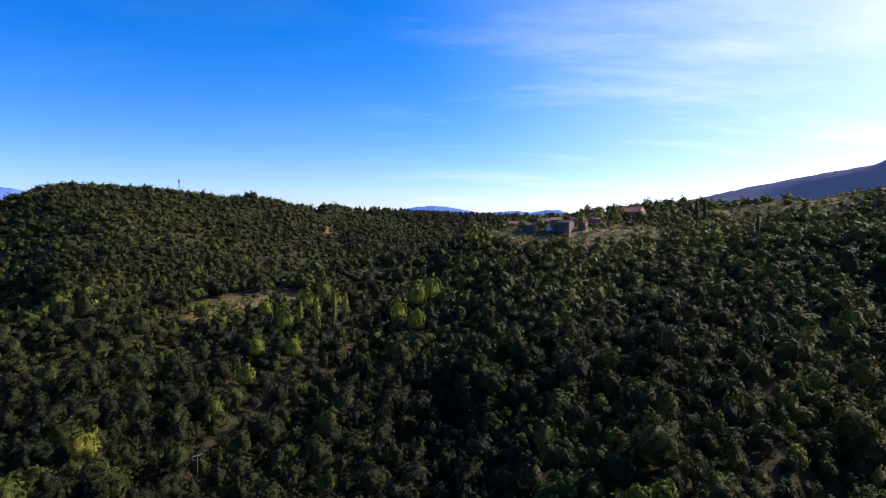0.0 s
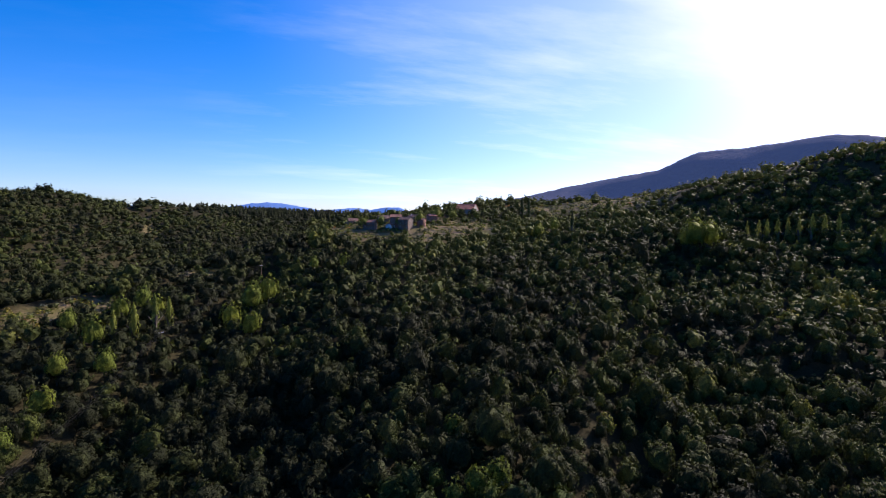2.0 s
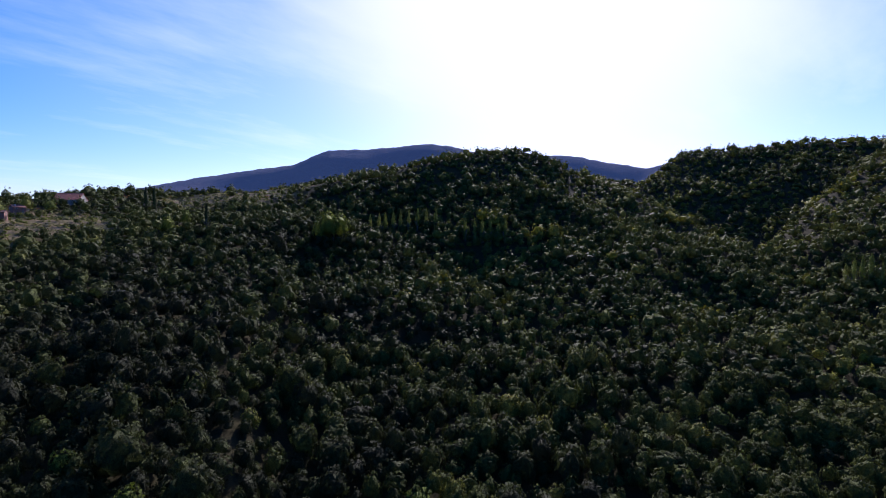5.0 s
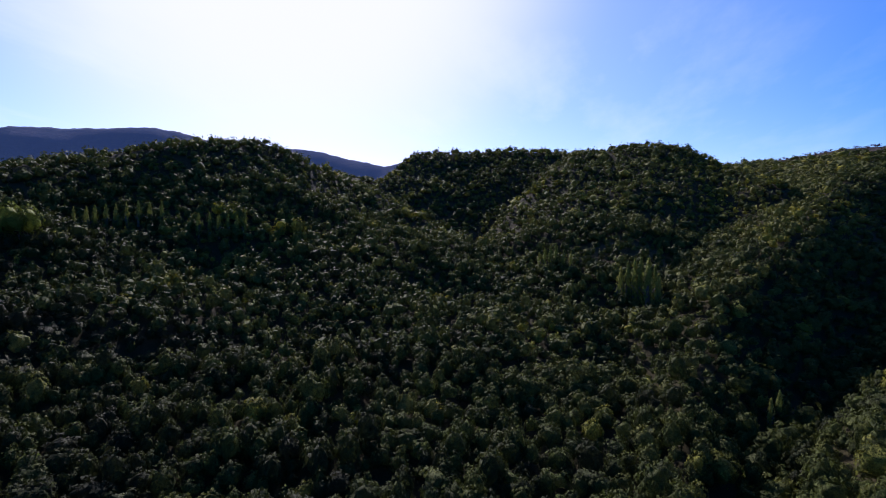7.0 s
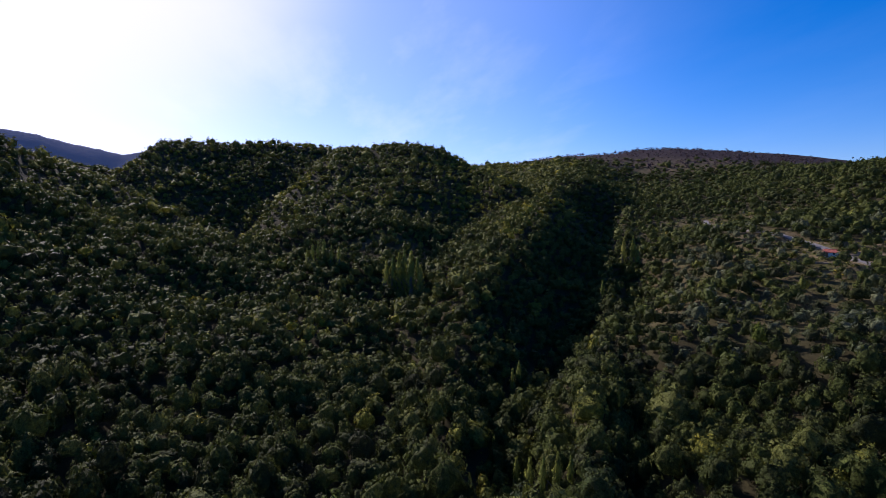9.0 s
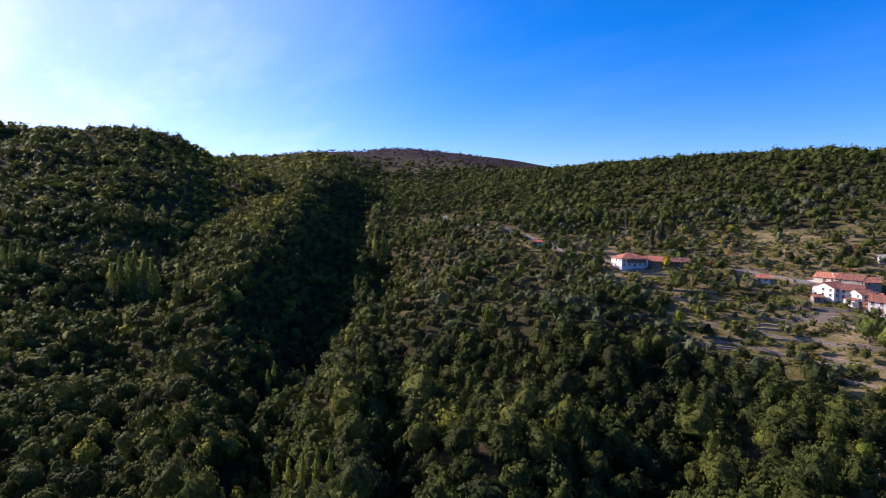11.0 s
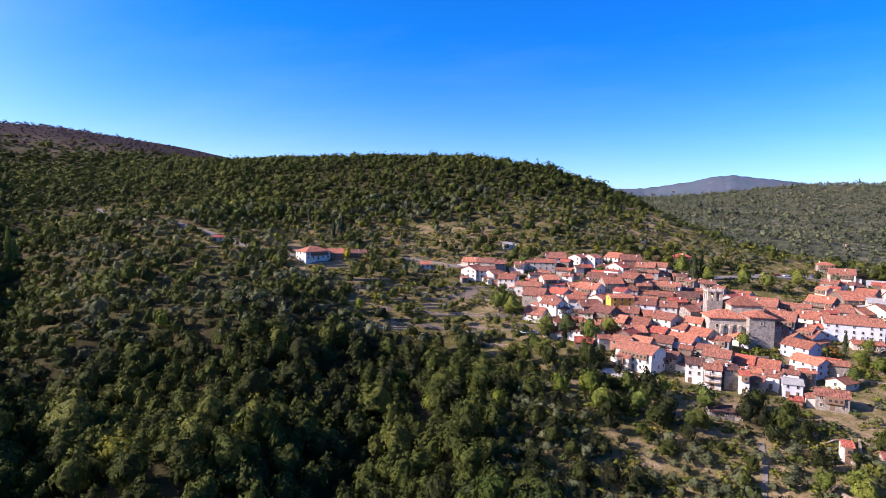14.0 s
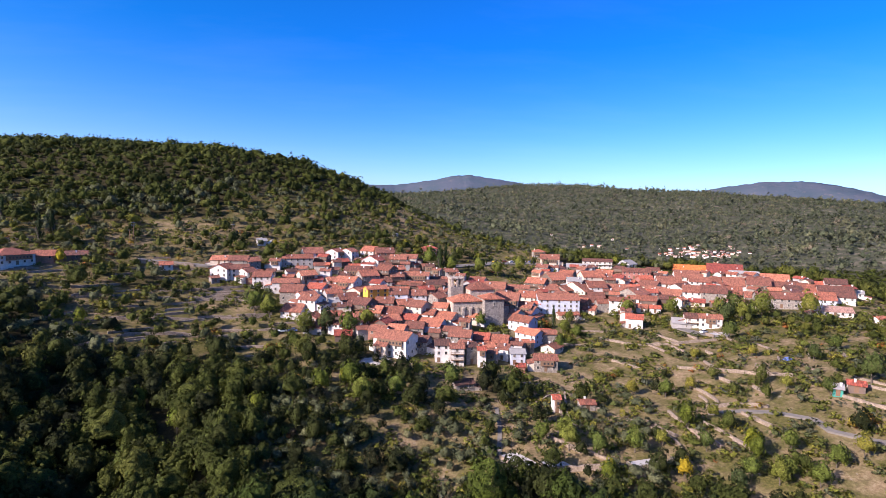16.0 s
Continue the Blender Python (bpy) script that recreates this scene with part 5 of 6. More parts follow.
def wire(a, b, sag):
    cu = bpy.data.curves.new("power_cable", "CURVE")
    cu.dimensions, cu.bevel_depth = "3D", 0.02
    sp = cu.splines.new("POLY")
    sp.points.add(12)
    for k in range(13):
        u = k / 12
        p = Vector(a).lerp(Vector(b), u)
        sp.points[k].co = (p.x, p.y, p.z - sag * 4 * u * (1 - u), 1)
    cu.materials.append(M_TYRE)
    return tagged(new("power_cable", cu), "thin sagging overhead power cable", "cable", "power cables")


def lattice_mast(x, y, h):
    ob = new("radio_mast")
    ob.matrix_world = pose(x, y, gz(x, y), 0, 0, 20)
    for i, j in ((-1, -1), (1, -1), (0, 1)):
        bm = bmesh.new()
        box(bm, i * 0.9, j * 0.8, h / 2, 0.3, 0.3, h)
        part("leg", bm, M_STEEL, ob)
    for k in range(8):
        bm = bmesh.new()
        box(bm, 0, -0.8, h * (k + 0.5) / 8, 1.8, 0.14, 0.14)
        box(bm, 0.45, 0, h * (k + 0.6) / 8, 0.14, 1.6, 0.14)
        part("brace", bm, M_STEEL, ob)
    for k in (0.92, 0.8):
        bm = bmesh.new()
        box(bm, 0, -1.2, h * k, 2.0, 0.5, 1.6)
        part("antenna", bm, WALLS["white"], ob, "white panel antenna")
    return tagged(ob, "grey steel radio mast on the wooded ridge", "mast")


PAINT = {"yellow": (0.6, 0.38, 0.03), "red": (0.45, 0.04, 0.03), "dark": (0.03, 0.035, 0.05), "white": (0.75, 0.75, 0.74), "blue": (0.06, 0.12, 0.35)}
CARS = {k: simple("car_paint_" + k, v, 0.3) for k, v in PAINT.items()}
M_TYRE = simple("tyre_rubber", (0.02, 0.02, 0.02), 0.9)


def car(x, y, colour):
    g = random.Random(int(x * 3 + y))
    ob = new("car")
    ob.matrix_world = pose(x, y, gz(x, y) + 0.3, 0, 0, g.uniform(-20, 20) + 10)
    bm = bmesh.new()
    box(bm, 0, 0, 0.62, 4.2, 1.75, 0.7)
    bmesh.ops.bevel(bm, geom=bm.edges[:], offset=0.12, segments=2, affect="EDGES")
    part("body", bm, CARS[colour], ob)
    bm = bmesh.new()
    v = box(bm, -0.2, 0, 1.22, 2.4, 1.6, 0.6)
    for p in v[4:]:
        p.co.x = -0.2 + (p.co.x + 0.2) * 0.7
        p.co.y *= 0.85
    part("cabin", bm, M_PANE, ob, "dark-glazed cabin")
    bm = bmesh.new()
    box(bm, -0.2, 0, 1.54, 1.7, 1.36, 0.06)
    part("roof", bm, CARS[colour], ob)
    for i in (-1.3, 1.3):
        for j in (-0.82, 0.82):
            bm = bmesh.new()
            bmesh.ops.create_cone(bm, segments=14, radius1=0.32, radius2=0.32, depth=0.2, cap_ends=True, matrix=Matrix.Translation((i, j, 0.32)) @ Matrix.Rotation(math.pi / 2, 4, "X"))
            part("wheel", bm, M_TYRE, ob)
    return tagged(ob, f"parked {colour} car with dark windows", "car", "parked cars")


def slab(x, y, w, d, turn):
    """A level concrete yard on a retaining edge."""
    ob = new("concrete_yard")
    z = gz(x, y) + 0.5
    ob.matrix_world = pose(x, y, z, 0, 0, turn)
    bm = bmesh.new()
    box(bm, 0, 0, -1.6, w, d, 3.2)
    part("surface", bm, M_CONCRETE, ob)
    bm = bmesh.new()
    for s in (-1, 1):
        box(bm, s * (w / 2 + 0.13), 0, -1.4, 0.25, d + 0.5, 3.3)
    part("kerb", bm, M_DRYSTONE, ob, "stone retaining edge")
    FOOTPRINTS.append((x, y, w / 2 + 0.8, d / 2 + 0.8, turn))
    return tagged(ob, "pale concrete yard on a stone-edged terrace", "yard")


M_TARP = simple("blue_tarpaulin", (0.07, 0.11, 0.26), 0.5)


def tarpaulin(x, y):
    g = rnd(int(abs(x)))
    bm = bmesh.new()
    bmesh.ops.create_grid(bm, x_segments=8, y_segments=6, size=1.0)
    for v in bm.verts:
        u = max(abs(v.co.x), abs(v.co.y))
        v.co = (v.co.x * 2.0, v.co.y * 1.3, 1.2 * (1 - u ** 2.5) + g.uniform(-0.12, 0.12))
    me = bpy.data.meshes.new("tarpaulin")
    bm.to_mesh(me)
    bm.free()
    me.materials.append(M_TARP)
    ob = new("tarpaulin", me)
    ob.matrix_world = pose(x, y, gz(x, y) - 0.1, 0, 0, 15)
    return tagged(ob, "blue tarpaulin thrown over a heap", "tarpaulin")


M_ROCK = plaster("pale_granite_rock", (0.62, 0.59, 0.55), (0.40, 0.37, 0.33), 0.5)


def boulder(x, y, r=1.9):
    g = rnd(int(abs(x * 3 + y)))
    v, f = ICO2
    v = v * (1 + 0.25 * np.sin(v @ g.normal(size=3) * 3)[:, None] + g.uniform(-0.06, 0.06, (len(v), 1))) * (r, r * 0.8, r)
    ob = new("boulder", mesh_from("boulder", v, f, [M_ROCK]))
    ob.matrix_world = pose(x, y, gz(x, y) + r * 0.4)
    return tagged(ob, "pale weathered granite boulder on the slope", "boulder")


# ---- trees that stand out ----
POPLARS = [column(200 + k, 260, 0.035, 0.13 + 0.02 * (k % 3)) for k in range(4)]
POPLAR = foliage("poplar_leaves", [(0.0, (0.11, 0.14, 0.03)), (0.5, (0.16, 0.18, 0.035)), (1.0, (0.22, 0.22, 0.045))], single=True, glow=0.35)
CYPRESS = foliage("cypress_leaves", [(0.0, (0.018, 0.03, 0.014)), (1.0, (0.04, 0.06, 0.02))], single=True)
YELLOW = foliage("turning_leaves", [(0.0, (0.16, 0.18, 0.02)), (0.6, (0.26, 0.25, 0.02)), (1.0, (0.42, 0.26, 0.02))], single=True, glow=0.3)
M_DRY = foliage("lime_green_leaves", [(0.0, (0.07, 0.098, 0.017)), (1.0, (0.125, 0.145, 0.02))], single=True, glow=0.32)
ME_POPLAR = [leafy("poplar_crown", q, POPLAR) for q in POPLARS]
ME_DARK = [leafy("dark_poplar_crown", q, CYPRESS) for q in POPLARS]
ME_TRUNK = [trunk_mesh("trunk", 1.0, 0.045, 300 + k) for k in range(3)]
NEAR_SET = [crown(40 + k, 14, 215, 0.115, 1.0, ICO1) for k in range(8)]
ME_CROWN = [leafy("broad_crown", q, M_LEAF_ONE) for q in NEAR_SET]
ME_GARDEN = [leafy("garden_crown", q, M_GARDEN) for q in NEAR_SET]
ME_YELLOW = [leafy("yellow_crown", q, YELLOW) for q in NEAR_SET[:3]]
ME_LIME = [leafy("lime_crown", q, M_DRY) for q in NEAR_SET[3:6]]


def standing_tree(name, x, y, w, h, crown_mesh, lift, label, group, turn=0.0):
    """A thing with a trunk and a crown; sizes in metres."""
    ob = new(name)
    ob.matrix_world = pose(x, y, gz(x, y), 0, 0, turn)
    t = part("trunk", ME_TRUNK[int(abs(x)) % 3], None, ob)
    t.scale = (h * 0.9, h * 0.9, h * 0.62)
    c = part("crown", crown_mesh, None, ob)
    c.location, c.scale = (0, 0, lift), (w, w, h)
    foot = min(w * 0.55, 1.6)
    FOOTPRINTS.append((x, y, foot, foot, 0))
    return tagged(ob, label, "tree", group)


def poplar(x, y, h, dark=False):
    k = int(abs(x * 3 + y)) % 4
    standing_tree("poplar", x, y, h * 0.66, h, (ME_DARK if dark else ME_POPLAR)[k], 0.0,
                  "tall slender dark green poplar" if dark else "tall slender yellowing poplar in the valley", "dark poplars" if dark else "poplars", k * 70)


def cypress(x, y, h):
    standing_tree("cypress", x, y, h * 0.7, h, ME_DARK[0], 0.0, "narrow dark green cypress beside the houses", "cypresses")


def garden_tree(x, y, h):
    k = int(abs(x * 7 + y * 3)) % 8
    standing_tree("garden_tree", x, y, h * 0.42, h * 0.6, ME_GARDEN[k], h * 0.03, "leafy green tree standing among the village gardens", "garden trees", k * 40)


def corridor(points, half):
    """A strip kept clear of trees under the power line."""
    mid, side = strip(points, 2.0)
    for p in mid:
        FOOTPRINTS.append((p.x, p.y, half, half, 0))


def bright_tree(x, y, h, tint):
    w = h * 0.36
    me = ME_YELLOW if tint > 0.94 else ME_LIME
    standing_tree("autumn_tree" if tint > 0.94 else "lime_green_tree", x, y, w, h * 0.62, me[int(abs(x)) % 3], h * 0.04,
                  "broad tree with leaves turning bright yellow" if tint > 0.94 else "light yellow-green broad-leaved tree among darker woods", "bright trees")


poplar(358, -52, 23.5)
poplar(356, -56, 27.3)
poplar(355, -60, 29.2)
poplar(352, -63, 31.0)
poplar(344, -66, 32.2)
poplar(349, -71, 25.0)
poplar(339, -71, 22.4)
poplar(414, -1, 15.7)
poplar(410, -5, 18.7)
poplar(408, -9, 19.9)
poplar(406, -13, 21.0)
poplar(398, -18, 17.2)
poplar(393, -23, 17.1)
poplar(392, -251, 25.2)
poplar(385, -255, 30.0)
poplar(382, -257, 22.4)
poplar(154, -63, 14.4)
poplar(146, -64, 15.6)
poplar(141, -66, 15.2)
poplar(136, -68, 16.5)
poplar(136, -72, 12.4)
poplar(221, -88, 14.1)
poplar(226, -93, 15.8)
poplar(187, -58, 9.6)
poplar(196, -76, 10.2)
poplar(327, -194, 16.5)
poplar(297, 288, 17.1)
poplar(312, 293, 17.7)
poplar(318, 292, 17.8)
poplar(324, 289, 17.8)
poplar(326, 283, 17.8)
poplar(330, 278, 17.8)
poplar(335, 273, 17.8)
poplar(336, 265, 17.6)
poplar(339, 258, 17.5)
poplar(333, 226, 16.6)
poplar(335, 219, 16.4)
poplar(336, 213, 16.4)
poplar(339, 208, 16.4)
poplar(340, 202, 16.3)
poplar(343, 198, 16.3)
poplar(212, 457, 22.9, dark=True)
poplar(216, 451, 24.8, dark=True)
poplar(212, 367, 20.2, dark=True)
poplar(-45, -355, 17.4, dark=True)
poplar(-49, -357, 19.5, dark=True)
cypress(-94, -269, 11.7)
cypress(-86, -264, 7.2)
poplar(190, -341, 17.7, dark=True)
poplar(185, -344, 20.3, dark=True)
poplar(232, -378, 16.3, dark=True)
poplar(-65, 281, 18.7)
poplar(-58, 290, 19.9)
poplar(-72, 275, 17.8)
poplar(-53, 297, 16.3)
bright_tree(258, 292, 21.9, 0.93)
bright_tree(267, 289, 19.6, 0.92)
bright_tree(265, 294, 17.1, 0.93)
bright_tree(256, 297, 15.3, 0.90)
bright_tree(-7, 324, 17.5, 0.93)
bright_tree(-15, 318, 18.9, 0.90)
bright_tree(40, 354, 11.5, 0.90)
bright_tree(21, 361, 11.0, 0.92)
bright_tree(-61, 308, 12.3, 0.88)
bright_tree(50, 154, 7.9, 0.90)
bright_tree(163, -310, 7.6, 0.97)
bright_tree(176, 62, 5.2, 0.97)
bright_tree(160, 87, 4.0, 0.97)
bright_tree(176, 61, 4.0, 0.96)
bright_tree(185, -184, 10.2, 0.84)
bright_tree(7, -195, 10.6, 0.90)
bright_tree(17, -192, 9.4, 0.92)
bright_tree(-64, -135, 6.5, 0.93)
bright_tree(-105, -132, 7.3, 0.92)
bright_tree(-69, 317, 14.0, 0.90)
bright_tree(-76, 301, 14.0, 0.90)
bright_tree(-79, 271, 14.0, 0.90)
bright_tree(-93, 285, 12.4, 0.90)
bright_tree(-66, 241, 12.4, 0.90)
bright_tree(-81, 237, 11.9, 0.90)
bright_tree(-77, 210, 12.1, 0.90)
bright_tree(-78, 186, 10.1, 0.90)
bright_tree(-25, 303, 14.5, 0.90)
bright_tree(-14, 280, 14.0, 0.90)
bright_tree(207, 386, 12.3, 0.90)
bright_tree(189, 377, 12.8, 0.90)
bright_tree(-99, -156, 8.0, 0.93)
bright_tree(-106, -135, 7.8, 0.95)
bright_tree(-65, -137, 5.6, 0.95)
bright_tree(-84, -132, 5.8, 0.95)
bright_tree(123, -247, 7.8, 0.93)
bright_tree(79, -195, 7.7, 0.90)
bright_tree(9, -197, 7.3, 0.95)
bright_tree(61, -178, 8.1, 0.90)
bright_tree(37, -181, 8.0, 0.92)
garden_tree(-178, -250, 11.3)
garden_tree(-185, -249, 10.7)
garden_tree(-195, -268, 10.7)
garden_tree(-185, -266, 9.8)
garden_tree(-191, -251, 8.9)
garden_tree(-97, -260, 8.4)
garden_tree(-101, -254, 7.1)
garden_tree(-88, -242, 7.2)
garden_tree(-104, -273, 7.6)
garden_tree(-55, -267, 7.7)
garden_tree(30, -255, 11.1)
garden_tree(20, -255, 12.5)
garden_tree(10, -252, 12.3)
garden_tree(2, -262, 9.9)
garden_tree(49, -272, 12.0)
garden_tree(57, -276, 12.2)
garden_tree(-39, -362, 11.8)
garden_tree(-53, -354, 11.6)
garden_tree(-72, -355, 12.6)
garden_tree(-84, -355, 11.8)
garden_tree(-104, -371, 12.5)
garden_tree(-141, -283, 10.3)
garden_tree(-164, -277, 10.5)
garden_tree(-198, -251, 13.8)
garden_tree(-18, -208, 6.8)
garden_tree(-31, -200, 9.8)
garden_tree(-9, -191, 9.3)
garden_tree(3, -187, 10.1)
garden_tree(-60, -154, 8.9)
garden_tree(-67, -148, 7.9)
garden_tree(-78, -148, 8.2)
garden_tree(-61, -160, 8.3)
garden_tree(-54, -161, 7.3)
garden_tree(-99, -126, 6.6)
garden_tree(-104, -122, 6.9)
garden_tree(-112, -118, 6.4)
garden_tree(-94, -124, 6.1)
garden_tree(-108, -123, 5.7)
garden_tree(-164, -228, 9.1)
garden_tree(-220, -246, 12.5)
garden_tree(-164, -156, 11.0)
garden_tree(-167, -183, 6.7)
garden_tree(-107, -182, 6.9)
garden_tree(-117, -183, 5.6)
garden_tree(-141, -165, 5.2)
garden_tree(-148, -155, 6.0)
garden_tree(-97, -188, 6.4)
garden_tree(-97, -142, 6.3)
garden_tree(-87, -149, 5.6)
garden_tree(-116, -133, 6.5)
garden_tree(-121, -123, 6.7)
garden_tree(-130, -124, 6.2)
garden_tree(-135, -209, 5.4)
garden_tree(-155, -201, 5.5)
garden_tree(-184, -191, 6.9)
garden_tree(66, 453, 9.9)
garden_tree(81, 453, 11.0)
garden_tree(96, 448, 9.9)
garden_tree(115, 454, 11.1)
garden_tree(143, 498, 11.2)
garden_tree(155, 488, 11.0)
lane([(466, -389), (343, -321), (296, -313), (269, -308), (241, -300), (218, -299), (197, -300), (171, -299)], 5.0)
lane([(134, -333), (117, -333), (95, -332), (77, -339)], 4.5)
lane([(-111, -163), (-120, -159), (-127, -153), (-133, -144), (-132, -137), (-137, -129), (-142, -124)], 2.3)
lane([(-36, -144), (-40, -148), (-40, -161), (-43, -173), (-45, -187)], 1.4)
lane([(-186, -404), (-148, -401), (-115, -396), (-92, -390), (-75, -379), (-55, -368)], 7.0)
lane([(-168, -234), (-159, -243), (-156, -257)], 5.0)
dry_wall([(130, -328), (115, -330), (102, -330)], 2.0)
dry_wall([(-113, -167), (-121, -164), (-128, -157)], 1.2)
dry_wall([(-85, -168), (-91, -159), (-92, -148), (-89, -136)], 0.9)
dry_wall([(-49, -145), (-57, -144), (-64, -142), (-72, -140)], 1.6)
dry_wall([(-72, -138), (-81, -139), (-90, -140)], 1.6)
dry_wall([(-60, -188), (-71, -194), (-65, -175)], 1.8)
dry_wall([(-73, -194), (-67, -175), (-66, -163)], 1.5)
dry_wall([(-124, -204), (-133, -194), (-141, -183), (-150, -173)], 1.2)
dry_wall([(-112, -252), (-125, -238), (-141, -232), (-162, -229)], 1.2)
dry_wall([(119, -258), (102, -262), (82, -266)], 1.2)
dry_wall([(105, -246), (86, -251), (64, -252)], 1.4)
dry_wall([(88, -286), (73, -288), (60, -286)], 1.3)
dry_wall([(-5, -197), (-13, -194), (-21, -194)], 2.2)
dry_wall([(-1, -224), (-8, -219), (-17, -218)], 1.8)
power_pole(-71, 157, 12.0)
power_pole(-51, 267, 12.0)
power_pole(-12, 378, 12.0)
power_pole(148.0, -362.6, 10)
power_pole(92.0, -378.0, 10)
power_pole(150.0, -367.6, 10)
power_pole(85.8, -269.1, 8)
power_pole(147.4, -355.8, 9)
lattice_mast(-334, 687, 18.3)
car(-90.3, -390.7, "yellow")
car(-97.7, -393.1, "red")
car(-107.2, -396.4, "dark")
car(-113.2, -397.6, "white")
car(-120.5, -399.8, "blue")
car(-103.6, -394.4, "white")
car(40.7, -256.4, "white")
car(43.4, -254.2, "dark")
car(-161.3, -243.5, "white")
car(36.2, -257.0, "blue")
slab(-44.8, -154.5, 8, 9, 20)
slab(-1.8, -223.8, 11, 8, -20)
slab(-77.6, -141.5, 9, 3, 10)
slab(-54.2, -148.6, 9, 4, 5)
slab(-166.3, -237.8, 12, 5, 8)
APSE = (-60, -262)
PINES = (5, 970)
tarpaulin(-161.9, -189.6)
boulder(67.8, -375.2)
boulder(-18.2, -421.4)
far_houses = [(-601, -1429), (-678, -1376), (-535, -1575), (-485, -1371), (-620, -1421), (-569, -1403), (-735, -1588), (-489, -1333), (-499, -1309), (-849, -1235), (-794, -1313), (-773, -1325), (-822, -1339), (-926, -1269), (-752, -1296), (-860, -1290), (-880, -1276), (-757, -1252), (-721, -1285), (-867, -1310), (-908, -1415), (-867, -1235), (-861, -1239), (-877, -1259), (-800, -1297), (-847, -1317), (-807, -1263), (-847, -1249), (-845, -1382), (-857, -1236), (-862, -1257), (-899, -1257), (-878, -1380), (-795, -1295), (-786, -1154), (-801, -1261), (-880, -1244), (-833, -1326), (-860, -1366), (-956, -1348), (-755, -1289), (-843, -1257), (-801, -1377), (-820, -1242), (-785, -1236), (-868, -1328), (-888, -1271), (-906, -1284), (-873, -1313)]
far_houses += [(hx + 17 * math.sin(hx * 3.7), hy - 19 * math.cos(hy * 2.3)) for hx, hy in far_houses[9:]]
for hx, hy in far_houses:
    FOOTPRINTS.append((hx * 0.992, hy * 0.992, 11, 11, 0))
    g = random.Random(int(hx * 5 + hy))
    house(hx, hy, math.degrees(math.atan2(hy, hx)) + 90 + g.uniform(-30, 30), g.uniform(5.5, 10), g.uniform(5.5, 7.5), g.choice((1, 2, 2)), g.choice(("pink", "orange", "brown")),
          g.choice(("white", "white", "cream")), 0, "houses of the far village", detail=False)
poles = [(-71, 157), (-51, 267), (-12, 378)]


def plant(r0, r1, step, seed, wide, tall, dense=1.0):
    """Places for broad-leaved trees between two radii, thinned where the land is open."""
    X, Y, g = scatter(r0, r1, step, seed)
    o = openness(X, Y)
    keep = (g.uniform(size=X.size) > o * 1.04) & (g.uniform(size=X.size) < dense) & ~taken(X, Y)
    X, Y, o = X[keep], Y[keep], o[keep]
    n = X.size
    w = wide * np.clip(np.exp(g.normal(size=n) * 0.27), 0.55, 1.75) * (1 + 0.16 * wobble(X, Y, 55, 25)) * (1 - 0.3 * o)
    w = w * (1 + 0.15 * np.clip((-108 - np.degrees(np.arctan2(-X, Y))) / 12, 0, 1) * (g.uniform(size=n) > 0.35) * (np.hypot(X, Y) < 240))  # old chestnuts
    h = w ** 0.8 * wide ** 0.2 * g.uniform(0.8, 1.5, n) * tall
    patch = wobble(X, Y, 70, 21) * 0.16 + wobble(X, Y, 260, 22) * 0.12
    north = np.clip((Y - 40) / 160, 0, 1) * np.clip((420 - np.hypot(X, Y)) / 120, 0, 1)  # darker leaf tint to the north, standing in for shade
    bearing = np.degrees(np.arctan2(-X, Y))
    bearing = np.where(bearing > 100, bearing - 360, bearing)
    east = np.clip((-42 - bearing) / 15, 0, 1) * np.clip((bearing + 128) / 12, 0, 1)  # lighter leaf tint on the eastern hills, light put into the colour
    # Shifts by bearing and distance paint light and shade into the leaf tint.
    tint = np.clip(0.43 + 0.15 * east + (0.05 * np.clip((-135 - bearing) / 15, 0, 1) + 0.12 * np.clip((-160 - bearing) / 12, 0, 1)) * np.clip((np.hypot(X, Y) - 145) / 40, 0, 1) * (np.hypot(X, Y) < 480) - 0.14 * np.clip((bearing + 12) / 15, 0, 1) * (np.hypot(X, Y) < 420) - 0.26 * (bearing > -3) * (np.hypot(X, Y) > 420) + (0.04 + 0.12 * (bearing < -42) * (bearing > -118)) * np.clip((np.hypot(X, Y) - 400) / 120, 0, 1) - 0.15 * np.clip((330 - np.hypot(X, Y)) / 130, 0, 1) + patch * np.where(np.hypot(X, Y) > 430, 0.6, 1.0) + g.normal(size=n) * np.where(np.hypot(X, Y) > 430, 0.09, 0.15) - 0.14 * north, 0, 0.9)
    odd = g.uniform(size=n)
    tint = np.where((odd > 0.9965) & (np.hypot(X, Y) < 450), g.uniform(0.78, 0.88, n), tint)
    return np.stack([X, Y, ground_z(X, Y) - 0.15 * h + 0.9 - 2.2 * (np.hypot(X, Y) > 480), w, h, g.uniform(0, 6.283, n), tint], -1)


def undergrowth(r0, r1, step, seed, wide):
    """Bushes, vines and young trees on the open slopes."""
    X, Y, g = scatter(r0, r1, step, seed)
    o = openness(X, Y)
    keep = (o > 0.22) & (g.uniform(size=X.size) < 0.44 + 0.36 * (np.hypot(X, Y) > 300) + 1.1 * wobble(X, Y, 26, 31) + 0.28 * np.clip((225 - np.hypot(X, Y)) / 40, 0, 1)) & ~taken(X, Y)
    X, Y = X[keep], Y[keep]
    n = X.size
    w = wide * g.uniform(0.45, 1.5, n)
    tint = np.clip(0.42 + 0.2 * wobble(X, Y, 24, 33) + g.normal(size=n) * 0.2, 0, 1)
    return np.stack([X, Y, ground_z(X, Y) - 0.3, w, w * g.uniform(0.5, 1.0, n), g.uniform(0, 6.283, n), tint], -1)


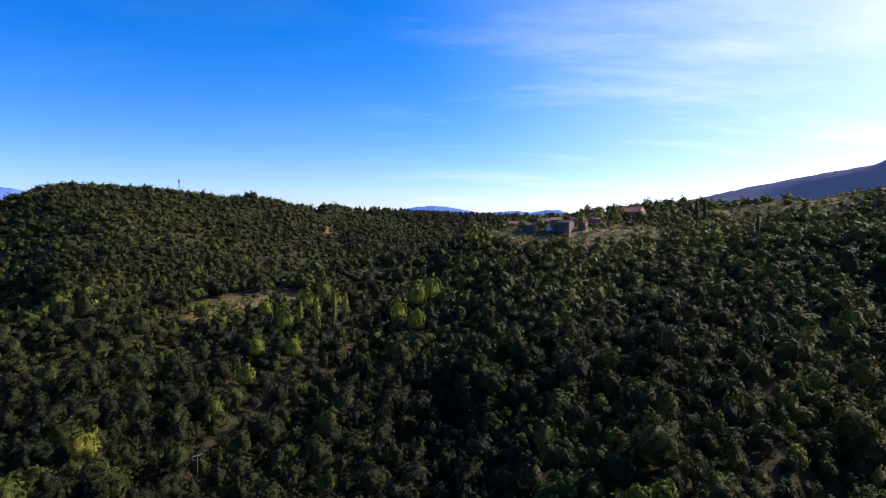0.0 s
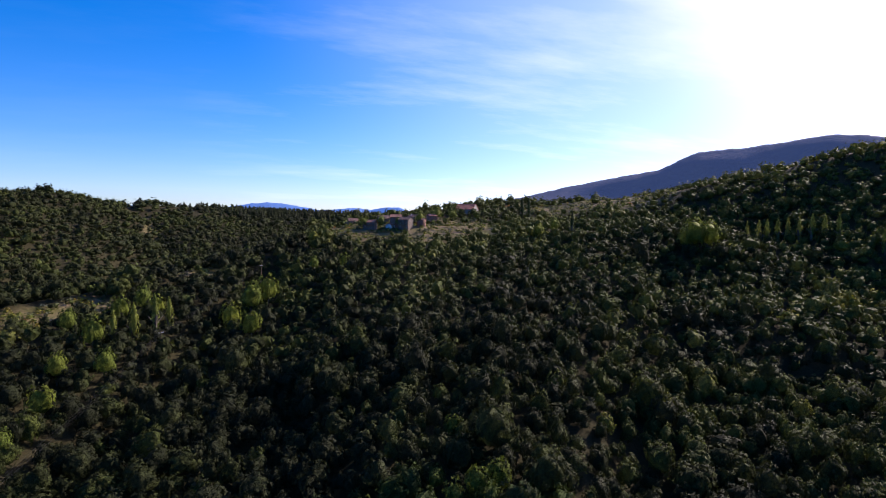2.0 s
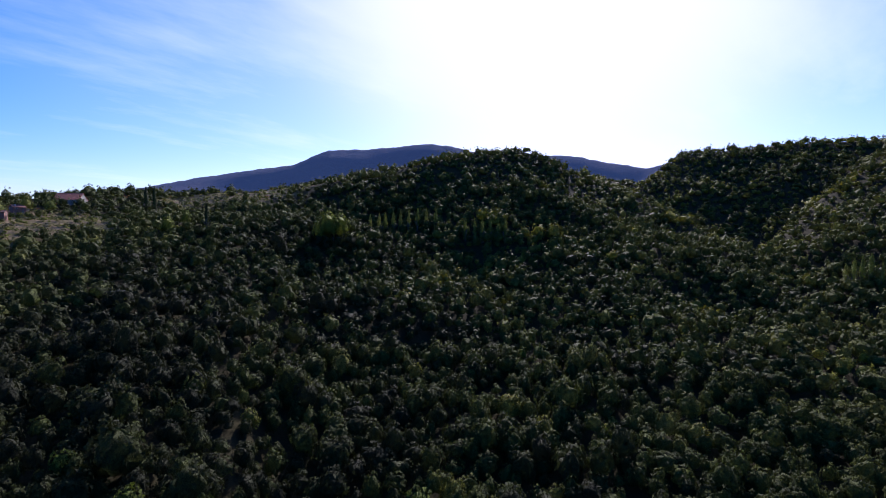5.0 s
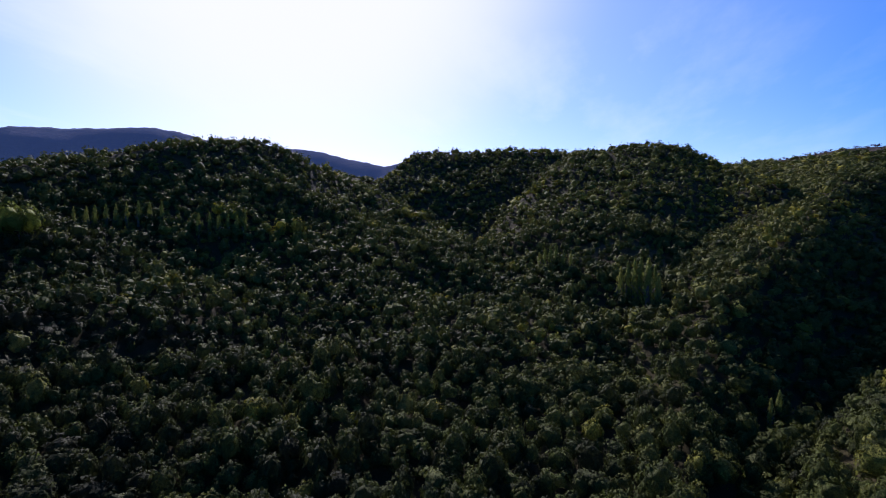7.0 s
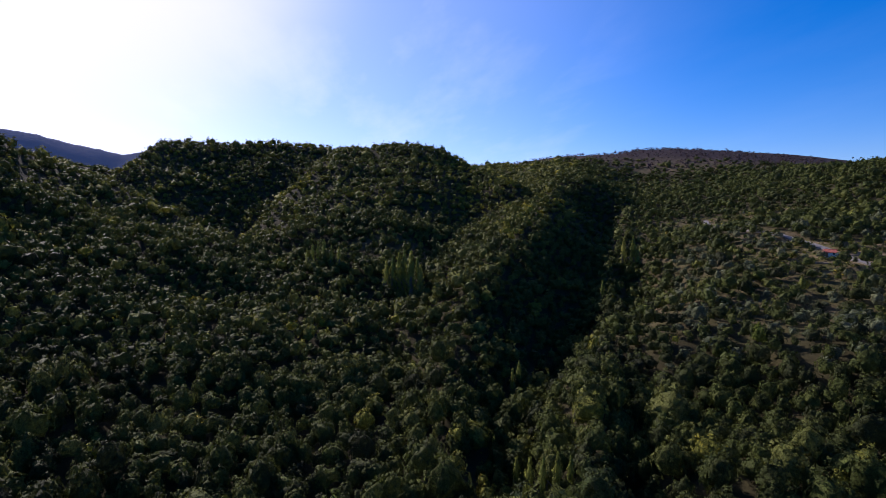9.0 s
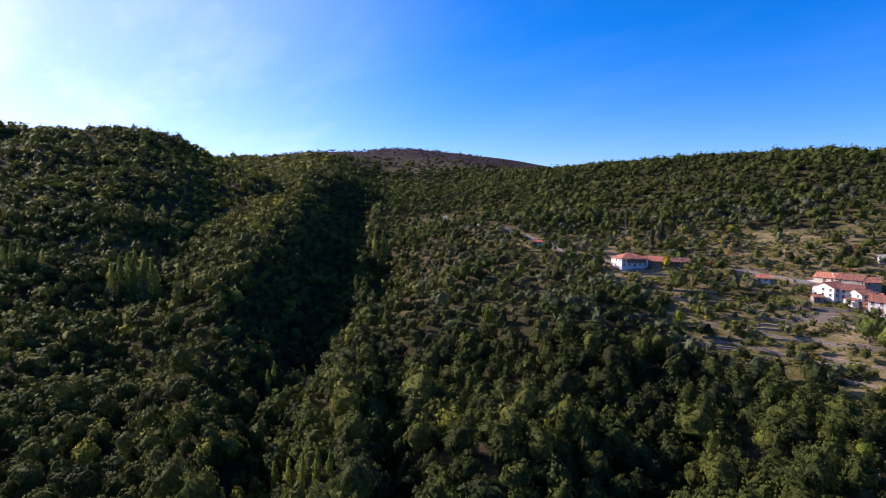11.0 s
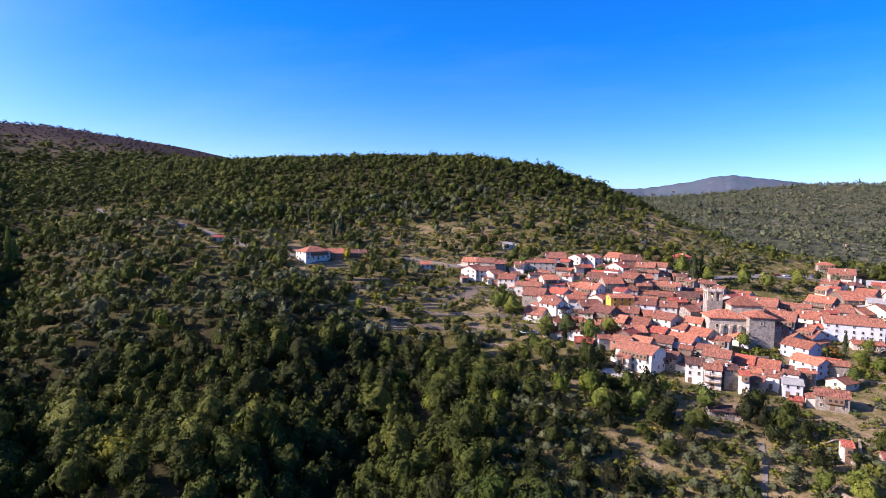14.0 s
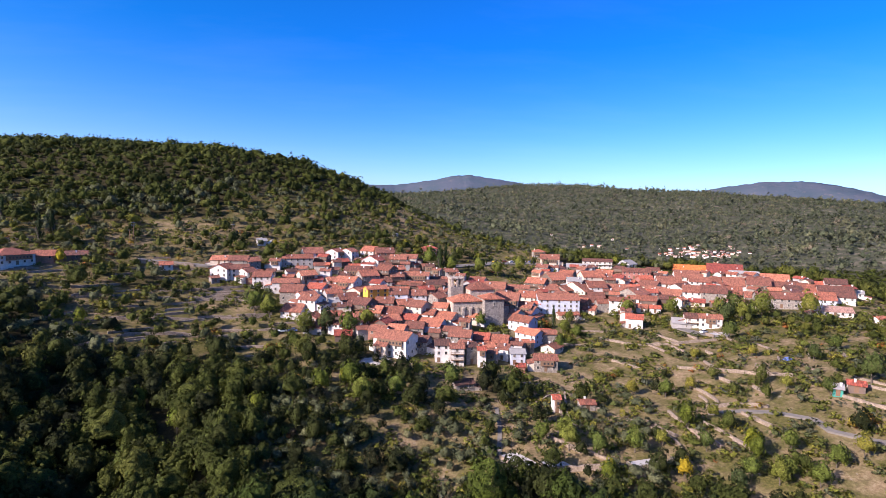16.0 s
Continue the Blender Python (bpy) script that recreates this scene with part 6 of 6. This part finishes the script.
def in_lee(X, Y):
    """Slopes turned away behind a crest, where the wood is lower and simpler."""
    na, radii = 540, np.geomspace(60, 1400, 110)
    A = np.arange(na) * 2 * math.pi / na
    RR, AA = np.meshgrid(radii, A, indexing="ij")
    rise = (ground_z(RR * np.cos(AA), RR * np.sin(AA)) - EYE) / RR
    crest = np.maximum.accumulate(rise + 2.0 / RR, axis=0)
    r, a = np.hypot(X, Y), (np.round(np.arctan2(Y, X) / (2 * math.pi) * na).astype(int)) % na
    k = np.clip(np.searchsorted(radii, r - 25) - 1, 0, len(radii) - 1)
    return (ground_z(X, Y) + 9 - EYE) / r < crest[k, a]


MID_SET = [crown(60 + k, 10, 36, 0.185, 1.0, ICO1) for k in range(6)]
FAR_SET = [crown(80 + k, 6, 14, 0.33, 1.0, OCTA) for k in range(6)]
HILL_SET = [crown(85 + k, 8, 13, 0.22, 1.0, ICO0) for k in range(6)]
OLIVE_SET = [crown(70 + k, 9, 120, 0.12, 1.0, ICO1) for k in range(5)]
LABEL = "dense mixed oak and chestnut woodland, dark to olive green"


def fillers(seed, cx, cy, ru, rv, turn, room):
    """Small houses and sheds that close the gaps between the larger ones."""
    g = random.Random(seed)
    c, q = math.cos(radians(turn)), math.sin(radians(turn))
    for k in range(1500):
        u, v = g.uniform(-1, 1), g.uniform(-1, 1)
        x, y = cx + u * ru * c - v * rv * q, cy + u * ru * q + v * rv * c
        if u * u + v * v > 1 or math.hypot(x - APSE[0], y - APSE[1]) < 13 or (-135 < x < -86 and y > -288):
            continue
        w = g.uniform(5.0, 9.0)
        if any(math.hypot(x - p[0], y - p[1]) < (p[2] + p[3]) * 0.5 + w * 0.5 + room for p in FOOTPRINTS):
            continue
        house(x, y, math.degrees(math.atan2(y, x)) + 90 + g.choice((-32, -14, 0, 18, 60)), w, w * g.uniform(0.75, 1.0), g.choice((1, 2, 2)), g.choice(("orange", "brown", "brown", "red")),
              g.choice(("stone", "cream", "white", "wood", "grey")), 0, "houses of the village", windows=0.45)


fillers(77, -52, -282, 92, 46, 0, -1.6)
fillers(78, -195, -325, 92, 42, -28, -0.8)
fillers(79, 10, -330, 70, 26, 10, -0.4)
g = random.Random(5)
for k in range(230):
    if k > 110:
        a, r = radians(g.uniform(-172, -118)), g.uniform(255, 400)
        x, y = -r * math.sin(a), r * math.cos(a)
    elif k < 60:
        x, y = g.uniform(-215, -60), g.uniform(-265, -135)
        if math.hypot(x, y) > 285 or math.hypot(x, y) < 150:
            continue
    else:
        x, y = g.uniform(20, 130), g.uniform(-340, -220)
    if openness(np.array([x]), np.array([y]))[0] > 0.35 and not taken(np.array([x]), np.array([y]))[0]:
        contour_wall(x, y, g.uniform(8, 22), g.uniform(0.7, 1.2))

near = plant(125, 240, 5.7, 101, 3.35, 1.2)
mid = plant(240, 500, 5.9, 102, 3.5, 1.05)
far = np.concatenate([plant(500, 850, 7.0, 103, 4.25, 0.85), plant(850, 1300, 12.0, 113, 6.8, 0.6)])
bearing = np.degrees(np.arctan2(-far[:, 0], far[:, 1]))
far = far[~((np.hypot(far[:, 0], far[:, 1]) > 1150) & (bearing < -111) & (bearing > -144))]  # bare moor on the plateau
lee = in_lee(far[:, 0], far[:, 1])
behind = far[lee][::5] * (1, 1, 1, 1.3, 1.0, 1, 1)
far = far[~lee]
lee = in_lee(mid[:, 0], mid[:, 1])
behind = np.concatenate([behind, mid[lee][::2]])
mid = mid[~lee]
under = plant(70, 125, 7.0, 108, 3.4, 1.0)
order = np.argsort(np.hypot(near[:, 0], near[:, 1]))
for i in order[:250]:
    x, y, z, w, h, turn, tint = near[i]
    standing_tree("broadleaf_tree", x, y, w, h, ME_CROWN[i % 8], 0.9 - 0.15 * h, "rounded dark green broad-leaved tree in the woodland", "woodland trees", math.degrees(turn))
near = near[order[250:]]
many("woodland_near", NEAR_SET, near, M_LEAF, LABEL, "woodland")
bearing = np.degrees(np.arctan2(-mid[:, 0], mid[:, 1]))
silver = ((bearing < -127) | (bearing > 150)) & (rnd(141).uniform(size=len(mid)) < 0.38 + 0.3 * wobble(mid[:, 0], mid[:, 1], 60, 142))
many("olive_wood", MID_SET, mid[silver] * (1, 1, 1, 0.85, 0.8, 1, 1), M_OLIVE, "silvery olive trees and grey-green shrubs on the slopes", "olive trees")
mid = mid[~silver]
many("woodland_behind", FAR_SET, behind, M_LEAF, LABEL, "woodland")
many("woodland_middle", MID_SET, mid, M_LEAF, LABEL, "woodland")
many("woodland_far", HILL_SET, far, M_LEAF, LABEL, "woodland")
many("woodland_under", FAR_SET, under, M_LEAF, LABEL, "woodland")
many("scrub_near", [crown(90 + k, 6, 36, 0.3, 1.0, OCTA) for k in range(5)], undergrowth(110, 330, 2.7, 104, 1.6), M_SCRUB, "bushes and low scrub on the open slopes", "scrub")
many("scrub_small", FAR_SET, undergrowth(110, 320, 2.3, 114, 0.75), M_SCRUB, "grass tussocks and small herbs on the terraces", "scrub")
many("scrub_far", FAR_SET, undergrowth(330, 700, 3.6, 105, 1.8), M_SCRUB, "bushes and low scrub on the open slopes", "scrub")
many("scrub_plateau", FAR_SET, undergrowth(900, 2000, 12.0, 106, 3.2), M_HEATH, "low heather and scrub on the stony plateau", "scrub")
# Olive trees on the abandoned terraces below the village.
X, Y, g = scatter(120, 205, 4.6, 121)
o, az = openness(X, Y), np.degrees(np.arctan2(-X, Y))
keep = (o > 0.25) & ((az > 150) | (az < -128)) & (g.uniform(size=X.size) < 0.42 + 0.6 * wobble(X, Y, 48, 122)) & ~taken(X, Y)
X, Y = X[keep], Y[keep]
n = X.size
w = g.uniform(1.6, 3.3, n)
olives = np.stack([X, Y, ground_z(X, Y) + 0.2, w, w * g.uniform(0.75, 1.1, n), g.uniform(0, 6.283, n), np.clip(0.5 + g.normal(size=n) * 0.25, 0, 1)], -1)
many("olive_grove", OLIVE_SET, olives, M_OLIVE, "silvery grey-green olive trees on old terraces", "olive trees")
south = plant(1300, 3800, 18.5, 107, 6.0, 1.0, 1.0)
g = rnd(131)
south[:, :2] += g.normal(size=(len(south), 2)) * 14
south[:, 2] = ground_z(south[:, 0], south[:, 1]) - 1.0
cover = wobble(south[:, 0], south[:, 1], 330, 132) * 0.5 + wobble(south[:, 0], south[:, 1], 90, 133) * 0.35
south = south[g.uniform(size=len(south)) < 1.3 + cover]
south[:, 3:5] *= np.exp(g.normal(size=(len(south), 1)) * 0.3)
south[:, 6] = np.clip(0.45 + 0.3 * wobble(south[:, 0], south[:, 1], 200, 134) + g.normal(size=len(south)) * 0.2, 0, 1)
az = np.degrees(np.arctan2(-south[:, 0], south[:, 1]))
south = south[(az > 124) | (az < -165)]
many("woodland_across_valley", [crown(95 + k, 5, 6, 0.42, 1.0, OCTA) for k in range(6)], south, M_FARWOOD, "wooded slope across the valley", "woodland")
# Pine plantation on the far ridge.
g = rnd(501)
PX, PY = PINES[0] + g.normal(size=520) * 75, PINES[1] + g.normal(size=520) * 45
n = PX.size
cone = []
for k in range(5):
    q = rnd(510 + k)
    v, f = [], []
    for t in range(3):
        base = len(v)
        v += [(math.cos(a) * (0.5 - 0.13 * t) * q.uniform(0.8, 1.2), math.sin(a) * (0.5 - 0.13 * t) * q.uniform(0.8, 1.2), 0.15 + 0.27 * t) for a in np.arange(7) * 0.8976] + [(0, 0, 0.55 + 0.225 * t)]
        f += [(base + i, base + (i + 1) % 7, base + 7) for i in range(7)]
    v = np.array(v)
    side_out = v * (1, 1, 0) + (0, 0, 0.25)
    cone.append((v, np.array(f), side_out / np.linalg.norm(side_out, axis=1)[:, None]))
pines = np.stack([PX, PY, ground_z(PX, PY), g.uniform(6, 9, n), g.uniform(9, 12, n), g.uniform(0, 6.28, n), g.uniform(0.0, 0.2, n)], -1)
many("pine_plantation", cone, pines, M_LEAF, "dark straight pine plantation along the ridge", "pines")
for a, b in zip(poles, poles[1:]):
    for k in (-1.0, 0.0, 1.0):
        wire((a[0] + k, a[1], gz(*a) + 12), (b[0] + k, b[1], gz(*b) + 12), 2.0)
